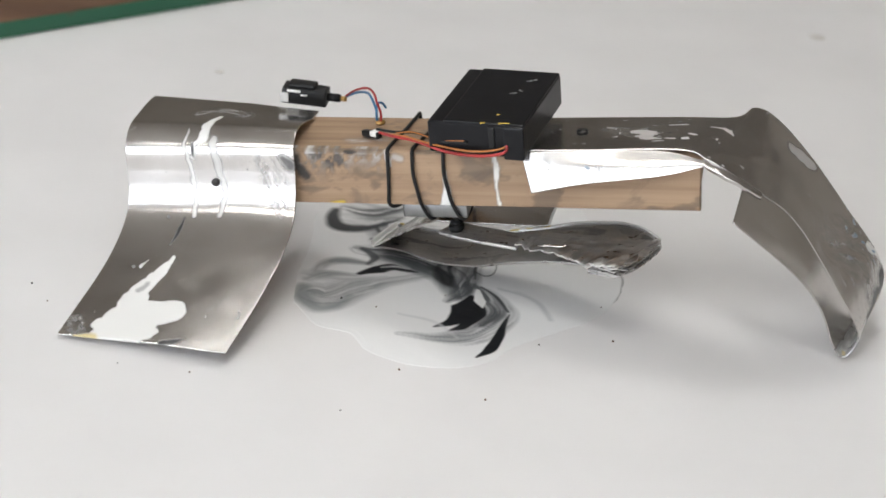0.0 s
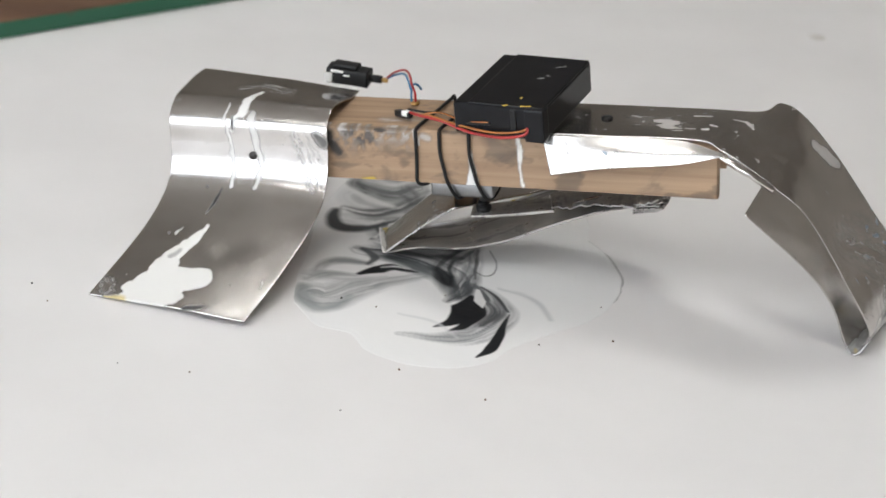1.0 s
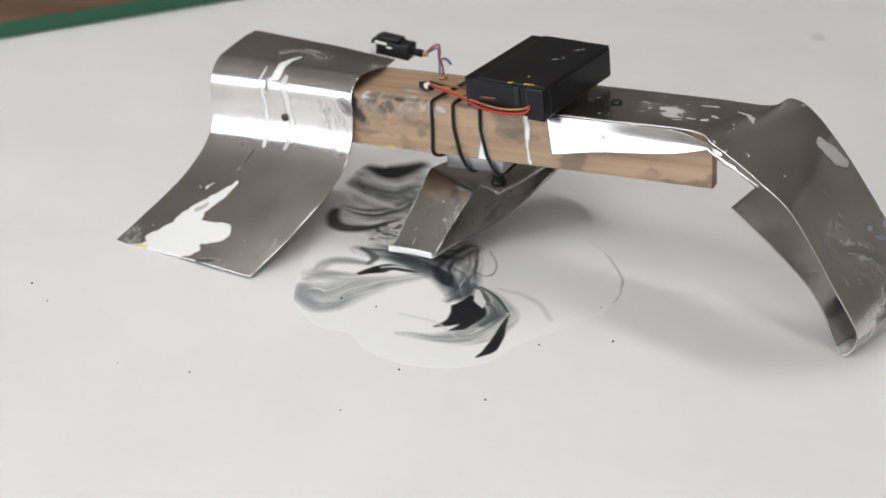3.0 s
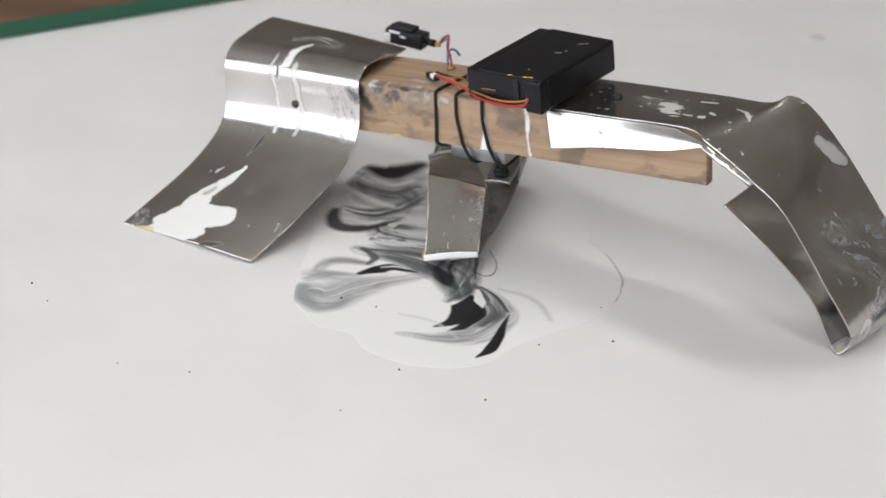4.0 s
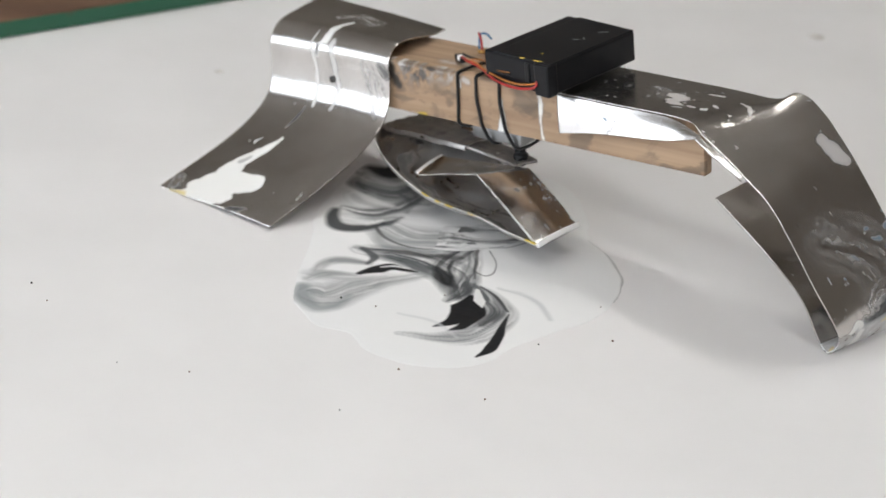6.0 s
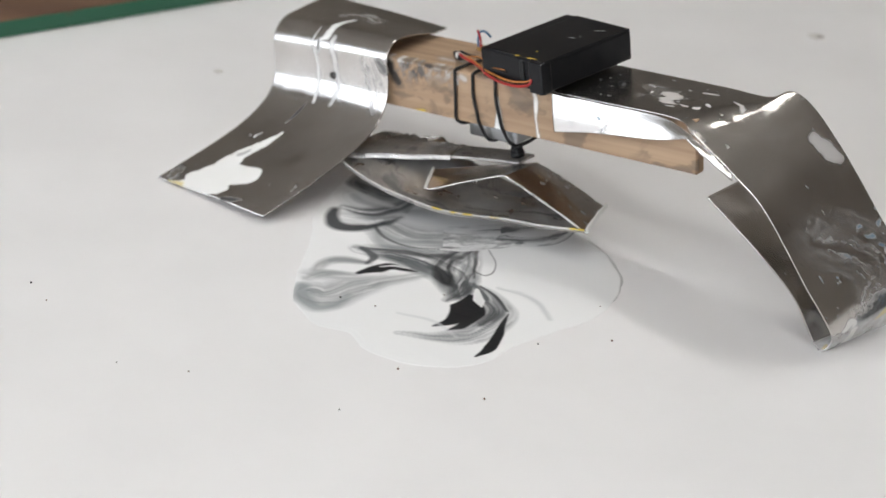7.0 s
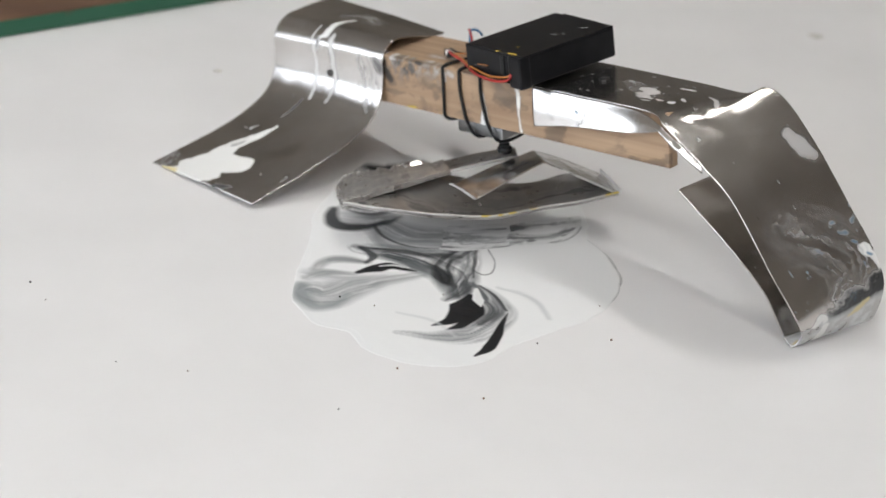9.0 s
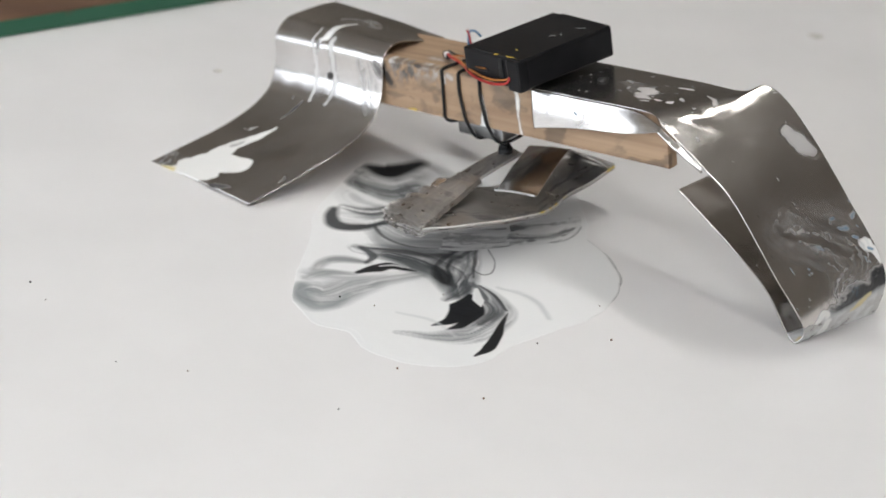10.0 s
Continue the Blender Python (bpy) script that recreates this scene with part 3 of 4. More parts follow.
def left_paint(s, c, grid):
    rgba = np.zeros(s.shape + (4,))
    X, Y = metres(grid)
    w = X.max()
    haze(rgba, X, Y, 151)
    brush(rgba, X, Y, [
        ([(.36 * w, .028), (.48 * w, .022), (.62 * w, .026)], (.004, .009, .006), .006, WHITE, .8, 2),
        ([(.50 * w, .032), (.47 * w, .045), (.46 * w, .056)], (.0012, .0024, .0022), .001, WHITE, 1, 1),
        ([(.46 * w, .053), (.42 * w, .060), (.40 * w, .066)], (.0020, .0014, .0008), .001, WHITE, 1, 1),
        ([(.36 * w, .050), (.36 * w, .062), (.39 * w, .072), (.41 * w, .100)], (.0005, .0008, .0011, .0014), .001, WHITE, .9, 1),
        ([(.52 * w, .056), (.55 * w, .072), (.58 * w, .086), (.56 * w, .099)], (.0020, .0018, .0010, .0013), .002, WHITE, .75, 1),
        ([(.40 * w, .058), (.405 * w, .066)], (.0004, .0009, .0004), .0006, SOOT, 1, 0),
        ([(.355 * w, .101), (.345 * w, .108), (.34 * w, .113), (.325 * w, .120)], (.0004, .0012, .0010, .0004), .0006, SOOT, 1, 0),
        ([(.255 * w, .100), (.26 * w, .1008)], (.0006, .0006), .0005, SOOT, .9, 0),
        ([(.82 * w, .068), (.88 * w, .082), (.93 * w, .094)], (.003, .006, .005), .006, (.05, .05, .05), .75, 2),
        ([(.93 * w, .066), (.97 * w, .070)], (.002, .003), .003, SOOT, .8, 1),
        ([(.38 * w, .130), (.36 * w, .140), (.33 * w, .150), (.30 * w, .160), (.30 * w, .170)], (.0014, .0030, .0050, .0060, .0080), .001, WHITE, 1, 1),
        ([(.24 * w, .190), (.32 * w, .183), (.42 * w, .180), (.54 * w, .176)], (.0075, .0125, .0120, .0100), .001, WHITE, 1, 1),
        ([(.26 * w, .201), (.40 * w, .198), (.50 * w, .194)], (.0080, .0090, .0060), .001, WHITE, 1, 1),
        ([(.32 * w, .152), (.30 * w, .158)], (.0012, .0024), .0015, (.35, .34, .33), .9, 1),
        ([(.03 * w, .190), (.07 * w, .196)], (.005, .006), .005, SOOT, .9, 2),
        ([(.12 * w, .2035), (.20 * w, .203)], (.0030, .0040), .002, OCHRE, .95, 1),
        ([(.62 * w, .201), (.68 * w, .199), (.74 * w, .196)], (.0022, .0020, .0004), .001, SOOT, .95, 1),
        ([(.93 * w, .168), (.95 * w, .178)], (.0015, .0015), .002, WHITE, .8, 2),
        ([(.17 * w, .138), (.18 * w, .1385)], (.0008, .0008), .0005, SOOT, .7, 0),
        ([(.24 * w, .133), (.22 * w, .139)], (.0006, .0010), .0008, WHITE, .9, 1),
    ], 51)
    return rgba


def left_leg(root):
    n = 170
    right = [(0.004 - 0.0145 * (max(0, -v) / .10) ** 1.3, v + (.002 if v > .03 else 0), w - 0.006 * max(0, -v) / .1 - (0.010 if v > .03 else .005 if v > .02 else 0.002 if v > 0 else 0)) for v, w in LEFT]
    left = [(-0.0915 - 0.0086 * (max(0, -v) / .10), v, w + 0.002 * max(0, -v) / .1) for v, w in LEFT]
    mid = [((a[0] + b[0]) / 2, (a[1] + b[1]) / 2, (a[2] + b[2]) / 2 + 0.0008) for a, b in zip(left, right)]
    g = np.transpose(loft([left, mid, right], 300, n), (1, 0, 2))
    # shallow dents
    X, Y = metres(g)
    g[..., 2] += 0.00030 * fbm(X / .03, Y / .03, 61, 3) - .0007 * np.exp(-((X - .058) ** 2 + (Y - .145) ** 2) / .011 ** 2)
    g[..., 1] += 0.0002 * fbm(X / .02, Y / .02, 62, 2)
    leg = sheet("left_leg", beamed(g) - np.array(LEFT_PIVOT), M_ALU, root, "bent aluminium sheet leg splashed with white paint", paint=left_paint)
    leg.location = LEFT_PIVOT
    m = B.copy()
    m.translation = m @ Vector((-.0415, -.0046, .0136)) - Vector(LEFT_PIVOT)
    part("bolt", cyl_bm(.0024, -.0004, .0012, 20, .0004, m @ pose(0, 0, 0, 90)), M_SCREW, leg, "dark bolt head")
    return leg


LEFT_PIVOT, RIGHT_PIVOT = (-0.1286, 0.0059, 0.0585), (0.0676, 0.0205, 0.1045)


def right_leg(root):
    f = [(.126, -.001, TOP + .0012), (.16, -.001, TOP + .0012), (.210, -.0020, TOP + .0016), (.2245, -.009, .0304), (.240, -.011, .0215), (.2525, -.012, .0125), (.2695, -.012, -.003),
         (.290, -.0095, -.038), (.3045, -.004, -.068), (.3050, .001, -.081), (.2985, .0013, -.089), (.2925, .0005, -.081), (.2850, -.005, -.057), (.270, -.012, -.033), (.2375, -.0155, -.002)]
    b = [(.126, .050, TOP + .0012), (.16, .050, TOP + .0012), (.21, .0495, TOP + .0012), (.241, .047, .0340), (.2510, .053, .0372), (.2625, .055, .0308), (.279, .055, .0118),
         (.306, .055, -.0285), (.321, .055, -.0525), (.3240, .056, -.070), (.316, .057, -.0915), (.309, .056, -.085), (.300, .055, -.062), (.283, .054, -.035), (.246, .052, -.004)]
    m = [tuple((np.array(p) + np.array(q)) / 2 + np.array((0, 0, 0.001 if 3 <= i <= 8 else 0))) for i, (p, q) in enumerate(zip(f, b))]
    m[4] = (.2455, .021, .0285)
    m[5] = (.2575, .0215, .0205)
    g = np.transpose(loft([f, m, b], 330, 110), (1, 0, 2))
    X, Y = metres(g)
    bend = np.clip((Y - .10) / .01, 0, 1) * np.clip((.26 - Y) / .02, 0, 1)
    g[..., 2] += bend * .0007 * fbm(X / .025, Y / .025, 71, 3)
    g[..., 0] += bend * (.0003 * fbm(X / .02, Y / .03, 72, 2) - .0014 * np.exp(-(((X - .022 - (Y - .125) * .6) / .006) ** 2 + ((Y - .125) / .02) ** 2)))
    leg = sheet("right_leg", beamed(g) - np.array(RIGHT_PIVOT), M_ALU, root, "bent aluminium sheet leg with a curled foot", paint=right_paint)
    leg.location = RIGHT_PIVOT
    # the flap folded over the front board
    top = [(.126, -.0012, TOP + .0008), (.16, -.0012, TOP + .0008), (.20, -.0017, TOP + .0008), (.2245, -.009, .0297)]
    low = [(.1315, -.0082, .0120), (.16, -.0080, .0170), (.20, -.0085, .0215), (.2242, -.0105, .0280)]
    mid = [(.129, -.0055, .022), (.16, -.0055, .0250), (.20, -.0060, .0270), (.2244, -.0098, .0290)]
    g = beamed(loft([top, mid, low], 90, 30))
    flap = sheet("flap", g - np.array(RIGHT_PIVOT), M_ALU, leg, "bright folded aluminium flap", paint=flap_paint)
    # torn lip along the front edge past the fold
    lip = [[(.2235, -.0095, .0300), (.232, -.0115, .0262), (.242, -.0128, .0208), (.2525, -.0125, .0130)],
           [(.2232, -.0120, .0285), (.232, -.0145, .0240), (.242, -.0150, .0185), (.2520, -.0135, .0115)],
           [(.2236, -.0110, .0268), (.232, -.0125, .0220), (.242, -.0132, .0165), (.2515, -.0125, .0100)]]
    g = beamed(loft(lip, 40, 14))
    g[..., 2] += .0005 * fbm(g[..., 0] / .004, g[..., 1] / .004, 75, 2)
    sheet("lip", g - np.array(RIGHT_PIVOT), M_ALU, leg, "crumpled bright metal lip", paint=None)
    m = B.copy()
    m.translation = m @ Vector((.1576, .0265, TOP + .0018)) - Vector(RIGHT_PIVOT)
    screw = part("screw", cyl_bm(.0032, -.0004, .0012, 24, .0005, m), M_SCREW, leg, "dark pan-head screw")
    part("slot", box_bm(-.0024, .0024, -.0004, .0004, .0011, .00135, 0, m @ pose(0, 0, 0, 0, 0, 30)), M_RUBBER, screw, smooth=False)
    return leg


def flap_paint(s, c, grid):
    rgba = np.zeros(s.shape + (4,))
    X, Y = metres(grid)
    brush(rgba, X, Y, [([(.036, .014), (.034, .018), (.038, .008)], (.001, .003, .001), .002, (.5, .47, .43), .8, 2),
                       ([(.012, .004), (.013, .012)], (.0012, .0006), .002, (.45, .42, .38), .5, 2),
                       ([(.032, .007), (.0335, .008)], (.0006, .0006), .0006, BLUE, .8, 0)], 81)
    return rgba


def right_paint(s, c, grid):
    rgba = np.zeros(s.shape + (4,))
    X, Y = metres(grid)
    L = float(Y[np.argmin(np.abs(grid[:, 0, 2] - grid[:, 0, 2].min())), 0])
    n = fbm(X / .006, Y / .006, 91)
    haze(rgba, X, Y, 161)
    # whitish blotch and blue flecks on the flat top
    blot = np.exp(-(((X - .026) / .014) ** 2 + ((Y - .066) / .016) ** 2))
    lay(rgba, np.clip((blot + .9 * fbm(X / .004, Y / .005, 165, 4) - .75) / .2, 0, .85), (.64, .60, .57))
    flat = np.clip((.105 - Y) / .01, 0, 1)
    lay(rgba, flat * np.clip((fbm(X / .0018, Y / .0032, 166, 3) - .74) / .06, 0, .85), BLUE)
    lay(rgba, flat * np.clip((fbm(X / .0019, Y / .0022, 167, 3) - .74) / .06, 0, .9), (.72, .70, .67))
    low = np.clip((Y - .17) / .02, 0, 1) * np.clip((L - .025 - Y) / .01, 0, 1)
    lay(rgba, low * np.clip((fbm(X / .0017, Y / .0028, 168, 3) - .74) / .06, 0, .85), BLUE)
    foot = np.clip((Y - L + .022 + .004 * n) / .003, 0, 1) * np.clip((L + .008 - Y) / .004, 0, 1)
    lay(rgba, foot * np.clip(.75 + .9 * n, 0, 1), (.60, .60, .59))
    band = np.exp(-((Y - L + .021 + .003 * n) / .0048) ** 2) * np.clip((X - .016) / .012, 0, 1)
    lay(rgba, np.clip(band * (1.5 + 1.0 * n), 0, 1), (.02, .02, .02))
    brush(rgba, X, Y, [
        ([(.040, .045), (.028, .062), (.020, .068)], (.004, .006, .004), .004, (.62, .58, .55), .7, 2),
        ([(.036, .040), (.041, .055), (.040, .075)], (.0006, .0010, .0008), .0008, BLUE, .7, 2),
        ([(.020, .085), (.022, .088)], (.0015, .0015), .001, WHITE, .85, 1), ([(.030, .090), (.028, .093)], (.001, .001), .001, WHITE, .8, 1),
        ([(.014, .070), (.015, .074)], (.001, .001), .001, WHITE, .8, 1), ([(.046, .080), (.047, .088)], (.001, .001), .001, WHITE, .8, 1),
        ([(.044, .1), (.040, .108), (.034, .112)], (.0008, .0012, .0006), .001, (.75, .70, .66), .8, 1),
        ([(.050, .150), (.053, .160), (.056, .166)], (.003, .005, .003), .003, (.60, .58, .56), .8, 1),
        ([(.056, L - .045), (.060, L - .038), (.062, L - .030)], (.0036, .0028, .0018), .001, WHITE, 1, 1),
        ([(.010, L - .020), (.014, L - .023), (.018, L - .020)], (.002, .003, .002), .001, WHITE, 1, 1),
        ([(.018, L - .014), (.016, L - .004)], (.003, .004), .001, WHITE, 1, 1),
        ([(.048, L - .060), (.051, L - .058)], (.0013, .0013), .001, BLUE, .8, 1), ([(.058, L - .062), (.060, L - .064)], (.0010, .0010), .001, BLUE, .8, 1),
        ([(.062, L - .070), (.064, L - .071)], (.0010, .0010), .001, BLUE, .8, 1), ([(.034, L - .045), (.036, L - .030), (.040, L - .020)], (.0014, .0012, .0010), .002, BLUE, .5, 2),
        ([(.028, L - .048), (.024, L - .030)], (.001, .0016), .002, BLUE, .4, 2),
        ([(.020, L - .075), (.035, L - .060), (.045, L - .040), (.030, L - .028)], (.010, .016, .016, .010), .016, (.26, .28, .28), .5, 2),
        ([(.052, L - .052), (.054, L - .050)], (.0008, .0010), .0008, BLUE, .9, 0), ([(.044, L - .066), (.047, L - .067)], (.0007, .0010), .0008, BLUE, .9, 0),
        ([(.057, L - .041), (.059, L - .039)], (.0008, .0008), .0006, BLUE, .9, 0), ([(.030, L - .058), (.032, L - .055)], (.0008, .0008), .001, BLUE, .7, 0),
        ([(.036, L - .013), (.044, L - .015), (.050, L - .017)], (.001, .002, .001), .001, OCHRE, .9, 1),
        ([(.002, L - .001), (.006, L + .001)], (.0016, .0016), .001, OCHRE, .9, 1),
    ], 92)
    return rgba


def battery(root):
    # the box's own space: x along its front, y to its back
    m = B @ Matrix.Translation((0.0783, -0.0042, TOP + 0.0012)) @ pose(0, 0, 0, 2.4, -1.0, -10.5)
    case = part("battery_case", box_bm(0, 0.0535, 0, 0.0712, 0.0008, 0.0190, 0.0016, m, 3), M_BLACK, root, "black plastic battery box", smooth=False)
    part("lid", box_bm(0.0090, 0.0531, 0.0006, 0.0709, 0.0185, 0.0198, 0.0007, m), M_BLACK, case, "black sliding battery lid", smooth=False)
    part("switch", box_bm(0.0340, 0.0375, -0.0012, 0.004, 0.004, 0.0180, 0.0008, m), M_RUBBER, case, "small black slide switch", smooth=False)
    part("corner_post", box_bm(0.0425, 0.0539, -0.0022, 0.006, 0.0004, 0.0194, 0.0012, m), M_BLACK, case, smooth=False)
    for i, (x, y, a, l) in enumerate(((.031, .0010, 30, .003), (.0425, .0020, 10, .006), (.036, .012, 60, .0015))):
        part("paint_chip", box_bm(-l / 2, l / 2, -.0007, .0007, 0, .0004, .0002, m @ pose(x, y, .0195, 0, 0, a)), M_YELLOW, case, "chip of ochre paint")
    for x, y, a, l in ((.036, .040, 20, .004), (.039, .044, -40, .003), (.041, .058, 35, .006)):
        part("paint_smear", box_bm(-l / 2, l / 2, -.0006, .0006, 0, .0003, .0001, m @ pose(x, y, .0197, 0, 0, a)), M_SMEAR, case, "smear of whitish paint")
    # leads from the box to the small connector
    for name, mat_, pts, r in (("red_lead", M_RED, [(.1215, -.0135, .0440), (.1200, -.0160, .0395), (.106, -.0135, .0362), (.088, -.0085, .0362), (.070, .0020, .0375), (.0545, .0090, .0375), (.0480, .0130, .0375)], .00085),
                               ("orange_lead", M_ORANGE, [(.1220, -.0125, .0450), (.1185, -.0145, .0410), (.102, -.0115, .0380), (.082, -.0050, .0385), (.064, .0055, .0385), (.0560, .0090, .0380)], .0006),
                               ("dark_lead", M_RUBBER, [(.100, -.0095, .0420), (.085, -.0050, .0405), (.070, .0070, .0400), (.056, .0120, .0385), (.0460, .0165, .0380)], .0007),
                               ("ochre_lead", M_ORANGE, [(.098, -.0085, .0425), (.083, -.0040, .0412), (.068, .0070, .0405), (.0580, .0090, .0390)], .0004)):
        part(name, tube_bm(pts, r, 40, 8), mat_, root).matrix_basis = B
    q = B @ Matrix.Translation((.0440, .0170, TOP + .0024)) @ pose(0, 0, 0, 0, -8, -38)
    conn = part("connector", box_bm(-.0085, .0050, -.0018, .0018, -.0018, .0018, .0007, q), M_RUBBER, root, "small black connector with white paint")
    part("paint_blob", box_bm(-.0012, .0040, -.0022, .0022, -.0008, .0024, .0009, q), M_PAINTED, conn, "lump of dried white paint")
    part("ring", cyl_bm(.0028, 0, .0016, 16, .0004, B @ Matrix.Translation((.0435, .0390, TOP - .0002))), M_BRASS, root, "brass eyelet in the board")
    for name, mat_, pts in (("red_stub", M_RED, [(.0440, .0388, TOP), (.0440, .0385, TOP + .007), (.0425, .0380, TOP + .0125)]),
                            ("blue_stub", M_BLUE, [(.0415, .0395, TOP), (.0415, .0395, TOP + .006), (.0420, .0410, TOP + .0105), (.0440, .0440, TOP + .0100), (.0455, .0470, TOP + .006)])):
        part(name, tube_bm(pts, .0007, 20, 8), mat_, root).matrix_basis = B


PLUG_AT = Vector((.0425, .0380, TOP + .0120))


def plug(root):
    """The dangling plug, about the point where its wires leave the stubs."""
    def at(u, v, w):
        return (u - PLUG_AT.x, v - PLUG_AT.y, w - PLUG_AT.z)
    q = Matrix.Translation(at(-.0050, .0755, .0340)) @ pose(0, 0, 0, 0, 6, -2)
    bm = box_bm(-.0155, .0110, -.006, .006, -.0045, .0050, .0016, q)
    for v in bm.verts:
        v.co += Vector((0, 0, .0014 * noise.noise(v.co * 260)))
    body_ = part("plug", bm, M_RUBBER, root, "black plug daubed with white paint")
    part("neck", cyl_bm(.0024, 0, .008, 14, .0004, q @ Matrix.Translation((.0105, 0, 0)) @ pose(0, 0, 0, 0, 90)), M_RUBBER, body_)
    part("pin", cyl_bm(.0015, 0, .004, 12, .0003, q @ Matrix.Translation((.0180, 0, 0)) @ pose(0, 0, 0, 0, 90)), M_BRASS, body_, "brass pin")
    part("shell", box_bm(-.012, .004, -.0045, .0045, .0046, .0072, .0012, q), M_RUBBER, body_)
    for x, z, l, h in ((-.0135, -.001, .005, .006), (-.008, .0035, .008, .0016), (-.002, .0015, .004, .001)):
        part("paint_daub", box_bm(x - l / 2, x + l / 2, -.0066, -.0056, z - h / 2, z + h / 2, .0004, q), M_PAINTED, body_, "daub of white paint")
    for name, mat_, pts in (("red_wire", M_RED, [at(.0165, .0750, .0335), at(.024, .068, .0400), at(.034, .055, .0465), at(.040, .044, .0475), tuple(Vector((0, 0, 0)))]),
                            ("blue_wire", M_BLUE, [at(.0165, .0755, .0330), at(.024, .069, .0380), at(.033, .056, .0435), at(.038, .046, .0440), at(.0418, .0395, TOP + .007)])):
        part(name, tube_bm(pts, .0007, 28, 8), mat_, body_)
    return body_


# the rotor's axis stands square to the beam, so it leans a little
ROTOR_AXIS = pose(0.0112, 0.0191, 0, 6.1, -8.17, 0)


def rotor(root):
    bm = cyl_bm(.0050, .0395, .0430, 18, .0008)
    for z0, z1, rad in ((.0432, .0466, .0044), (.0466, .0490, .0036)):
        ring = cyl_bm(rad, z0, z1, 18, .0006)
        tmp = bpy.data.meshes.new("piece")
        ring.to_mesh(tmp)
        ring.free()
        bm.from_mesh(tmp)
        bpy.data.meshes.remove(tmp)
    for v in bm.verts:
        k = 1 + .12 * noise.noise(Vector((v.co.x, v.co.y, v.co.z)) * 420)
        v.co.x, v.co.y = v.co.x * k, v.co.y * k
    return part("rotor", bm, M_RUBBER, root, "rotor with a black rubber hub and bent aluminium blades")


def rotor_parts(r):
    part("shaft", cyl_bm(.0019, .048, .0615, 14, .0003), M_STEEL, r, "grey motor shaft")

    def strip_paint(s, c, grid):
        rgba = np.zeros(s.shape + (4,))
        n, fine = fbm(s * 9, c * 30, 95), fbm(s * 26, c * 60, 96)
        lay(rgba, np.clip((.125 - c + .012 * n) / .008, 0, 1), WHITE)
        lay(rgba, np.clip((c - .93 + .02 * n) / .02, 0, .85), (.62, .61, .59))
        lay(rgba, np.clip((.022 - np.minimum(s, 1 - s) + .03 * n) / .02, 0, 1) * np.clip((.45 - c) / .1, 0, 1) * .85, WHITE)
        lay(rgba, np.clip((.55 * n + .5 * fine - .42) / .08, 0, 1) * (c < .45) * (c > .13) * .85, (.06, .055, .05))
        lay(rgba, np.clip((s - .80 + .12 * n) / .06, 0, 1) * np.clip((.5 - np.abs(c - .33) * 4) / .2, 0, 1) * np.clip(.2 + fine, 0, 1) * .8, (.12, .10, .085))
        return rgba

    def base_paint(s, c, grid):
        rgba = np.zeros(s.shape + (4,))
        n, sweep = fbm(s * 6, c * 14, 97), fbm(s * 16 + 2.5 * fbm(s * 3, c * 5, 120), c * 5, 98)
        lay(rgba, np.clip(.1 + .75 * sweep + .3 * n, 0, .65) * np.clip((s - .10) / .1, 0, 1), (.36, .36, .35))
        lay(rgba, np.clip((-sweep - .15) / .35, 0, .8) * np.clip((s - .12) / .1, 0, 1), (.05, .05, .05))
        lay(rgba, np.clip((.11 - s + .02 * n) / .03, 0, 1) * np.clip(1.1 + .5 * fbm(s * 4, c * 60, 121), 0, 1) * .95, (.60, .59, .55))
        lay(rgba, np.clip((.10 - s) / .03, 0, 1) * np.clip((fbm(c * 26, s * 2, 99) - .28) / .1, 0, 1) * (c < .5), (.62, .46, .06))
        return rgba

    def smear_paint(s, c, grid):
        rgba = np.zeros(s.shape + (4,))
        n, n3 = fbm(s * 3, c * 14, 101), fbm(s * 14, c * 5, 102)
        lay(rgba, np.clip(.15 + .6 * n3 + .4 * n, 0, .5), (.33, .32, .30))
        lay(rgba, np.clip((-n - .1) / .5, 0, .7) * np.clip(.6 + n3, 0, 1), (.06, .06, .06))
        lay(rgba, np.clip((np.maximum(s, 1 - s) - .95 + .04 * n) / .03, 0, 1) * np.clip(c * 1.2, 0, 1), (.55, .54, .51))
        return rgba

    def mean(a, b, bulge=0.0):
        return [tuple((np.array(p) + np.array(q)) / 2 + np.array((0, 0, bulge))) for p, q in zip(a, b)]

    # one strip: from the turned tip up to the ridge beside the hub, and down to a free end with a turned lip
    near = [(.0664, -.0239, .0196), (.0647, -.0243, .0165), (.0480, -.0292, .0282), (.0330, -.0340, .0388), (.0215, -.0378, .0468), (.0187, -.0386, .0480), (.0150, -.0400, .0474),
            (-.0040, -.0482, .0430), (-.0219, -.0566, .0380), (-.0262, -.0586, .0392)]
    far = [(.0596, .0067, .0222), (.0579, .0064, .0191), (.0440, .0032, .0279), (.0305, .0000, .0361), (.0192, -.0026, .0416), (.0165, -.0031, .0424), (.0130, -.0048, .0422),
           (-.0110, -.0190, .0410), (-.0335, -.0335, .0396), (-.0378, -.0356, .0408)]
    g = loft([near, mean(near, far, .0006), far], 180, 56)
    g[..., 2] += .0003 * fbm(g[..., 0] / .016, g[..., 1] / .016, 109, 3)
    sheet("sweeping_strip", g, M_ALU, r, "bent aluminium strip with white painted ends", paint=strip_paint)
    # the base under it, with a turned rim along one side
    near = [(.0647, -.0243, .0165), (.0400, -.0305, .0165), (.0150, -.0370, .0180), (-.0100, -.0510, .0218), (-.0350, -.0602, .0285), (-.0600, -.0630, .0348), (-.0830, -.0590, .0392), (-.1015, -.0492, .0410)]
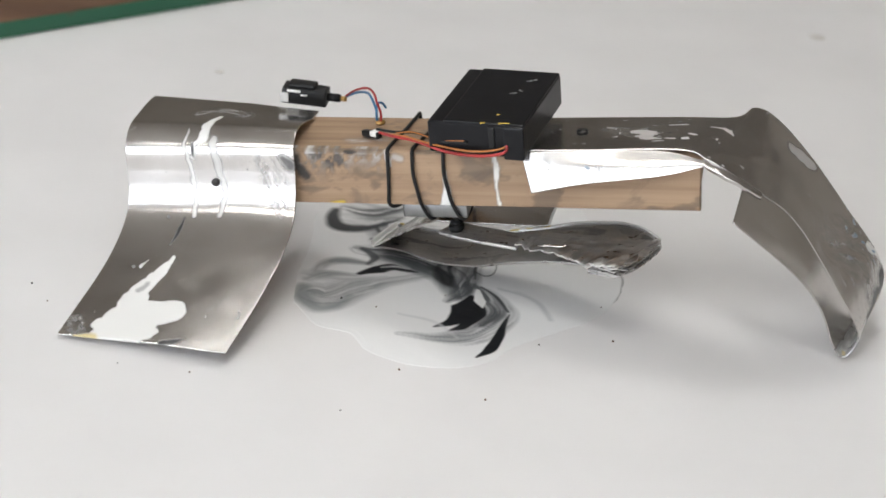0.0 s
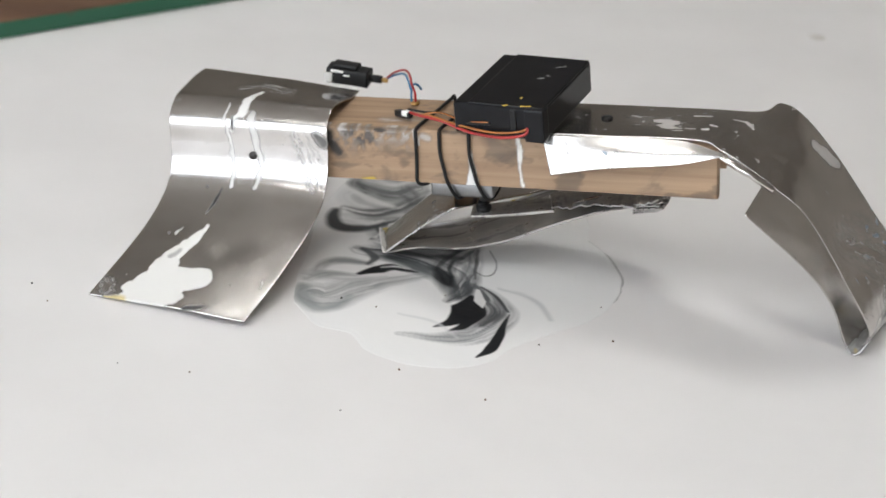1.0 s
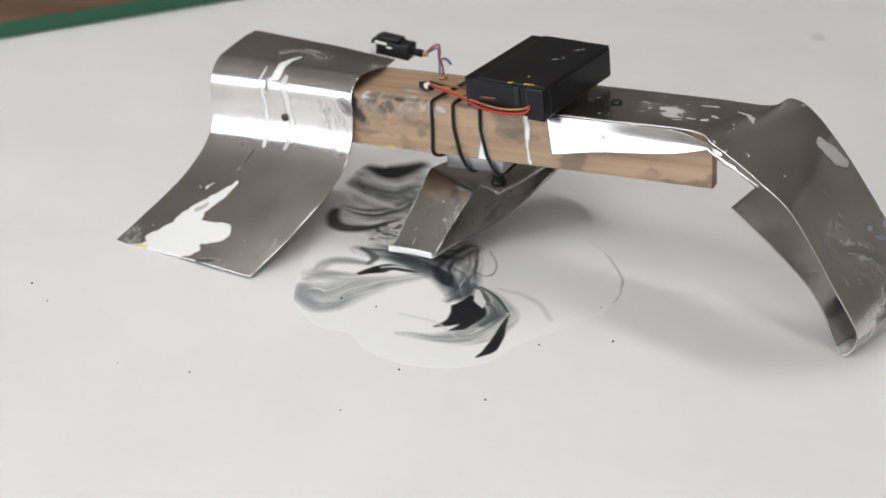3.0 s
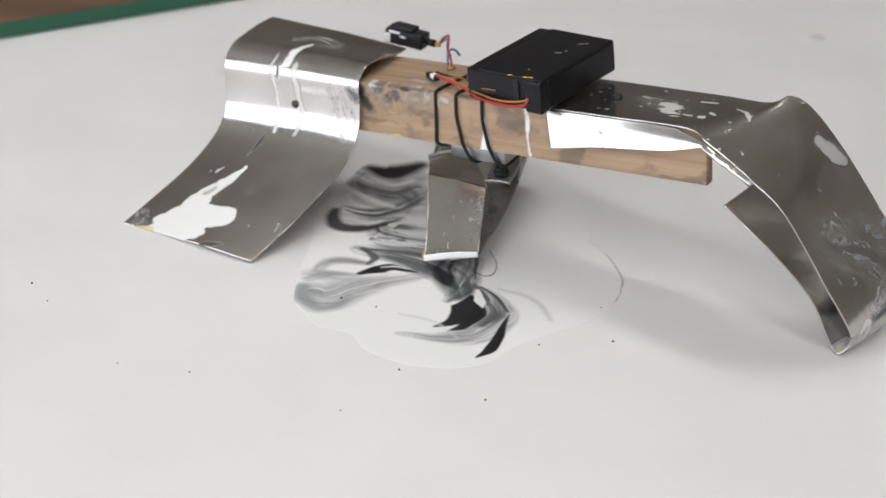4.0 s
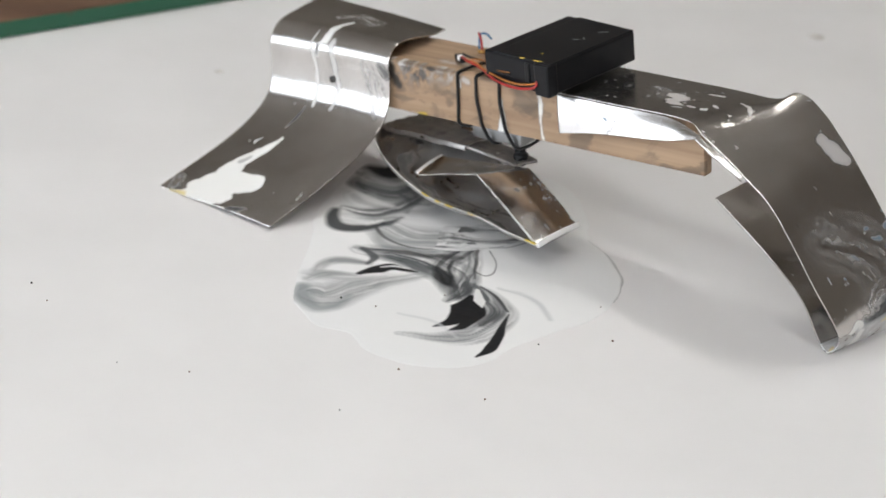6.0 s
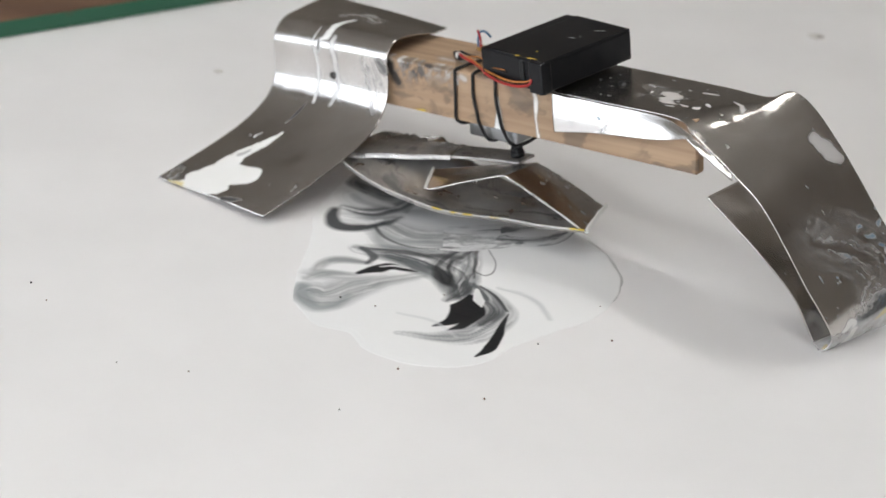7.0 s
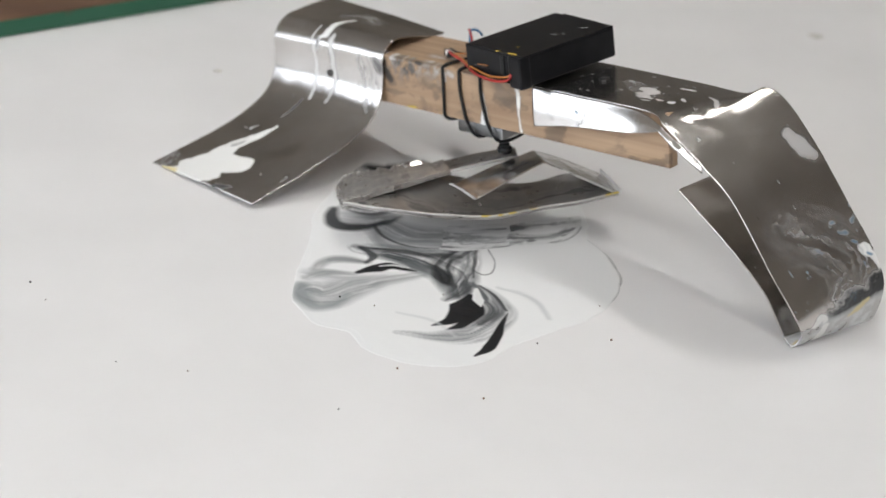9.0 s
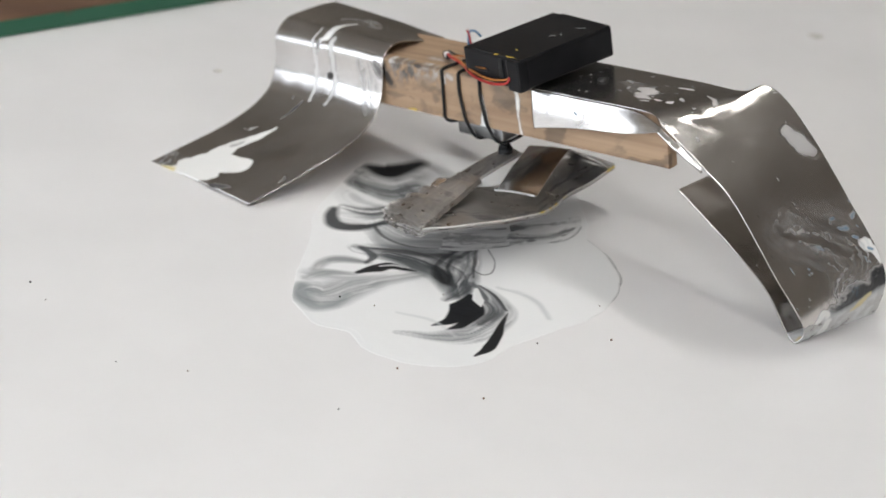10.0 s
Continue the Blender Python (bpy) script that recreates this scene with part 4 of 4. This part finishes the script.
    far = [(.0579, .0064, .0188), (.0400, .0060, .0212), (.0150, .0030, .0195), (-.0100, .0015, .0235), (-.0350, .0000, .0315), (-.0600, -.0030, .0385), (-.0830, -.0080, .0405), (-.1040, -.0140, .0408)]
    rim = [(x + .0002, y - .0010, z + .0021) for x, y, z in near]
    tuck = [(x, y + .0022, z - .0003) for x, y, z in near]
    g = loft([rim, near, tuck, mean(near, far, -.0012), far], 170, 80)
    g[..., 2] += .0004 * fbm(g[..., 0] / .018, g[..., 1] / .018, 110, 3)
    sheet("sliding_base", g, M_ALU_IN, r, "smeared aluminium base sliding in the paint", paint=base_paint)
    # the narrow bar at the hub and the wide arm that it carries
    g = loft([[(.0070, -.0080, .0418), (-.0120, -.0115, .0418), (-.0390, -.0180, .0412)], [(.0070, 0, .0422), (-.0120, -.0030, .0422), (-.0395, -.0095, .0416)],
              [(.0070, .0075, .0418), (-.0116, .0055, .0418), (-.0400, -.0010, .0414)]], 50, 20)
    sheet("hub_bar", g, M_ALU_IN, r, "narrow dark aluminium bar under the hub", thick=.0016, paint=smear_paint)
    near = [(-.0360, -.0195, .0430), (-.0610, -.0302, .0428), (-.0840, -.0400, .0424), (-.1020, -.0490, .0424)]
    far = [(-.0385, -.0030, .0432), (-.0620, -.0040, .0436), (-.0840, -.0045, .0432), (-.0985, -.0085, .0428)]
    hem = [(x + .0004, y - .0012, z - .0022) for x, y, z in near]
    fold = [(x, y + .0012, z + .0003) for x, y, z in near]
    g = loft([hem, near, fold, mean(near, far, .0010), far], 110, 60)
    g[..., 2] += .0011 * fbm(g[..., 0] / .010, g[..., 1] / .010, 103, 3) * np.linspace(.2, 1, 110)[None, :]
    tear = np.linspace(0, 1, 60)[:, None] ** 10
    g[..., 1] += .0028 * tear * fbm(g[..., 0] / .0035, g[..., 0] / .004, 111, 3)
    g[..., 2] += .0020 * tear * fbm(g[..., 0] / .0045, g[..., 0] / .005, 112, 3)
    sheet("arm", g, M_ALU_IN, r, "long crumpled aluminium arm with a torn edge", paint=smear_paint)
    g = loft([[(-.050, -.006, .0436), (-.054, -.004, .0462), (-.058, -.007, .0470)], [(-.060, -.012, .0436), (-.064, -.009, .0458), (-.067, -.012, .0462)]], 18, 14)
    g[..., 2] += .0008 * fbm(g[..., 0] / .003, g[..., 1] / .003, 113, 2)
    sheet("torn_tab", g, M_ALU, r, "curled bright scrap of torn metal", thick=.0005)
    # crumpled layers squeezed together at the arm's end
    for k in range(6):
        z, o = .0426 - .0011 * k, .0010 * math.sin(k * 2.4)
        g = loft([[(-.084, -.006, z + .0004), (-.094 - o, -.007 + o, z + .0006), (-.1000 - o, -.009, z + .0012 * math.sin(k * 1.7))],
                  [(-.088, -.026, z), (-.097, -.027, z + .0005), (-.1045 - o, -.028 + o, z - .0008 * math.cos(k * 2.1))],
                  [(-.086, -.043, z - .0002), (-.096, -.046, z), (-.1022 + o, -.0495 - o, z + .0006 * math.cos(k * 1.3))]], 40, 36)
        g[..., 2] += .0009 * fbm(g[..., 0] / .006 + k * 3, g[..., 1] / .004, 105 + k, 3) * np.linspace(.3, 1, 40)[None, :]
        sheet("crumpled_layer", g, M_ALU if k % 2 else M_ALU_IN, r, "crumpled aluminium layer", thick=.0005, paint=smear_paint)


def machine():
    root = tagged(new("painting_machine"), "home-made machine of pine boards, bent aluminium legs and battery box", "machine")
    beam(root)
    left = left_leg(root)
    right = right_leg(root)
    battery(root)
    r = rotor(root)
    rotor_parts(r)
    return root, r, left, right, plug(root)


room()
table()
puddle()
inner_smear = smear([(.0000, .0738), (.0120, .0745), (.0270, .0808), (.0400, .0870), (.0490, .0912)], [(.0020, .1080), (.0120, .1110), (.0258, .1160), (.0400, .1210), (.0500, .1250)], (.0473, .0907), .00075, 130)
outer_smear = smear([(.0400, .0876), (.0500, .0917), (.0703, .0990), (.0798, .1109), (.0850, .1248)], [(.0420, .1180), (.0500, .1240), (.0660, .1340), (.0770, .1410), (.0846, .1430)], (.0798, .1109), .00095, 140)
machine_root, machine_rotor, leg_left, leg_right, machine_plug = machine()

# seconds, the place, and the turns about x, y and z
WAY = [
    (0.0, 0.0006, 0.0036, -0.0021, -2.47, -0.43, -4.06),
    (0.5, 0.0068, 0.0218, -0.0025, -1.89, -0.36, -6.49),
    (1.0, 0.0135, 0.0352, -0.0020, -2.23, -0.46, -9.72),
    (1.5, 0.0164, 0.0466, -0.0013, -2.35, -0.53, -13.15),
    (2.0, 0.0176, 0.0579, -0.0007, -2.27, -0.38, -16.08),
    (2.5, 0.0182, 0.0652, -0.0002, -1.88, -0.22, -18.06),
    (4.0, 0.0190, 0.0826, 0.0017, -0.56, 0.33, -23.63),
    (4.5, 0.0214, 0.0898, 0.0026, -0.65, 0.46, -25.38),
    (5.0, 0.0257, 0.1001, 0.0029, -0.75, 0.37, -28.15),
    (5.5, 0.0288, 0.1072, 0.0036, -0.46, 0.48, -30.74),
    (7.0, 0.0269, 0.1148, 0.0029, -0.27, 0.50, -33.79),
    (7.5, 0.0243, 0.1231, 0.0022, -0.47, 0.22, -35.18),
    (8.0, 0.0215, 0.1288, 0.0015, -0.13, 0.02, -36.30),
    (8.5, 0.0211, 0.1285, 0.0005, 0.23, -0.18, -36.74),
    (9.0, 0.0200, 0.1274, -0.0008, -0.22, -0.72, -37.58),
    (9.5, 0.0207, 0.1310, -0.0025, 0.47, -0.99, -37.25),
    (10.0, 0.0217, 0.1325, -0.0034, 1.43, -1.09, -37.26),
]
# seconds, and the small turns by which the left and the right leg give
GIVE = [
    (0.0, -2.20, -1.04, -1.18, -3.19, -0.58, 1.83),
    (0.5, -1.37, -0.34, -1.30, -2.84, -0.17, 1.42),
    (1.0, -0.60, 0.04, -1.07, -2.72, 0.18, 0.98),
    (1.5, 0.07, 0.23, -0.56, -2.57, 0.56, 0.45),
    (2.0, 0.67, 0.29, -0.08, -1.95, 0.47, 0.03),
    (2.5, 1.13, 0.23, 0.35, -1.23, 0.31, -0.28),
    (4.0, 1.71, -0.00, 0.86, 0.73, -0.24, -0.05),
    (4.5, 2.28, -0.07, 0.97, 0.82, -0.00, 0.05),
    (5.0, 2.73, -0.12, 1.14, 0.81, 0.22, 0.07),
    (5.5, 2.64, -0.35, 1.19, 1.10, 0.29, 0.04),
    (7.0, 0.92, -1.70, -0.09, 2.82, 0.05, 0.47),
    (7.5, 0.03, -1.61, -0.51, 3.23, 0.02, 0.46),
    (8.0, -0.48, -0.90, 0.19, 2.89, 0.12, 0.44),
    (8.5, -1.07, -0.14, 1.32, 2.39, 0.21, 0.64),
    (9.0, -1.98, 0.49, 1.64, 1.94, 0.40, 0.87),
    (9.5, -3.30, 1.02, 1.39, 1.62, 0.29, 0.96),
    (10.0, -4.59, 1.37, 0.81, 1.55, 0.14, 0.91),
]
# seconds and the rotor's turn
TURN = [(0.0, 147), (1.0, 184), (2.0, 209), (2.7, 232.4), (4.0, 273.2), (4.6, 289.9), (5.6, 317.8), (6.9, 354.5), (7.3, 365.9), (7.8, 378.2),
        (8.3, 388.1), (8.8, 399.1), (9.2, 411), (9.6, 423.9), (10.0, 436.6)]


def crumb_specks():
    rows = ((-.1577, -.1003), (-.1207, -.1018), (-.0162, -.0765), (-.0422, -.1243), (.0293, -.0984), (.092, .0178), (.0569, -.0325), (.0975, -.0194), (-.2075, -.0411), (-.053, -.0041),
            (.0038, .0122), (-.0333, -.0107), (-.2203, -.0226))
    for i, (x, y) in enumerate(rows):
        bm = bmesh.new()
        bmesh.ops.create_icosphere(bm, subdivisions=1, radius=.0004 + .0004 * ((i * 7) % 5) / 5)
        for v in bm.verts:
            v.co *= 1 + .4 * noise.noise(v.co * 900 + Vector((i, 0, 0)))
        inside = -.07 < x < .1 and -.05 < y < .05 and i in (5, 9, 10, 11)
        bm.transform(pose(x, y, .0018 if inside else .0003))
        tagged(part("crumb", bm, M_BOARD if i % 3 else M_SCREW), "tiny dark crumb of dried paint on the table", "crumb", "crumbs on the table")


crumb_specks()


def smudges():
    for x, y, r in ((.2935, .5739, .0065), (-.174, .3393, .0030)):
        bm = cyl_bm(r, .0001, .0005, 18, .0002)
        for v in bm.verts:
            v.co.x *= 1 + .5 * noise.noise(v.co * 200 + Vector((x, y, 0)) * 40)
        bm.transform(pose(x, y, 0))
        tagged(part("paint_spot", bm, M_SPOT), "dried greyish brown paint spot on the table", "paint spot", "paint spots")


smudges()


def motions():
    walk(machine_root, [(t, pose(x, y, z, rx, ry, rz)) for t, x, y, z, rx, ry, rz in WAY])
    walk(machine_rotor, [(t, ROTOR_AXIS @ pose(0, 0, 0, 0, 0, a)) for t, a in TURN])
    walk(leg_left, [(t, pose(*LEFT_PIVOT, a, b, c)) for t, a, b, c, d, e, f in GIVE])
    walk(leg_right, [(t, pose(*RIGHT_PIVOT, d, e, f)) for t, a, b, c, d, e, f in GIVE])
    walk(inner_smear, [(t, pose(x, y, 0, 0, 0, a)) for t, x, y, a in ((0.0, .0060, .0765, -20), (4.5, .0060, .0765, -20), (5.6, .0345, .0862, -8), (6.4, .0473, .0907, 0), (10.0, .0473, .0907, 0))])
    walk(outer_smear, [(t, pose(x, y, 0, 0, 0, a)) for t, x, y, a in ((0.0, .0040, .0800, -28), (4.5, .0040, .0800, -28), (5.6, .0340, .0890, -20), (6.9, .0700, .1010, -8), (7.3, .0798, .1109, 0), (10.0, .0798, .1109, 0))])
    hang, drop = B @ Matrix.Translation(PLUG_AT), B @ Matrix.Translation(PLUG_AT + Vector((.004, .026, -.020)))
    walk(machine_plug, [(0.0, hang), (4.2, hang), (4.3, hang @ pose(0, 0, 0, 0, 0, -1)), (4.4, B @ Matrix.Translation(PLUG_AT + Vector((0, .002, -.001))) @ pose(0, 0, 0, -12, -6, 0)),
                        (4.5, drop @ pose(0, 0, 0, -60, -10, 0)), (4.7, drop @ pose(0, 0, 0, -62, -10, 0)), (10.0, drop @ pose(0, 0, 0, -62, -10, 0))])


motions()
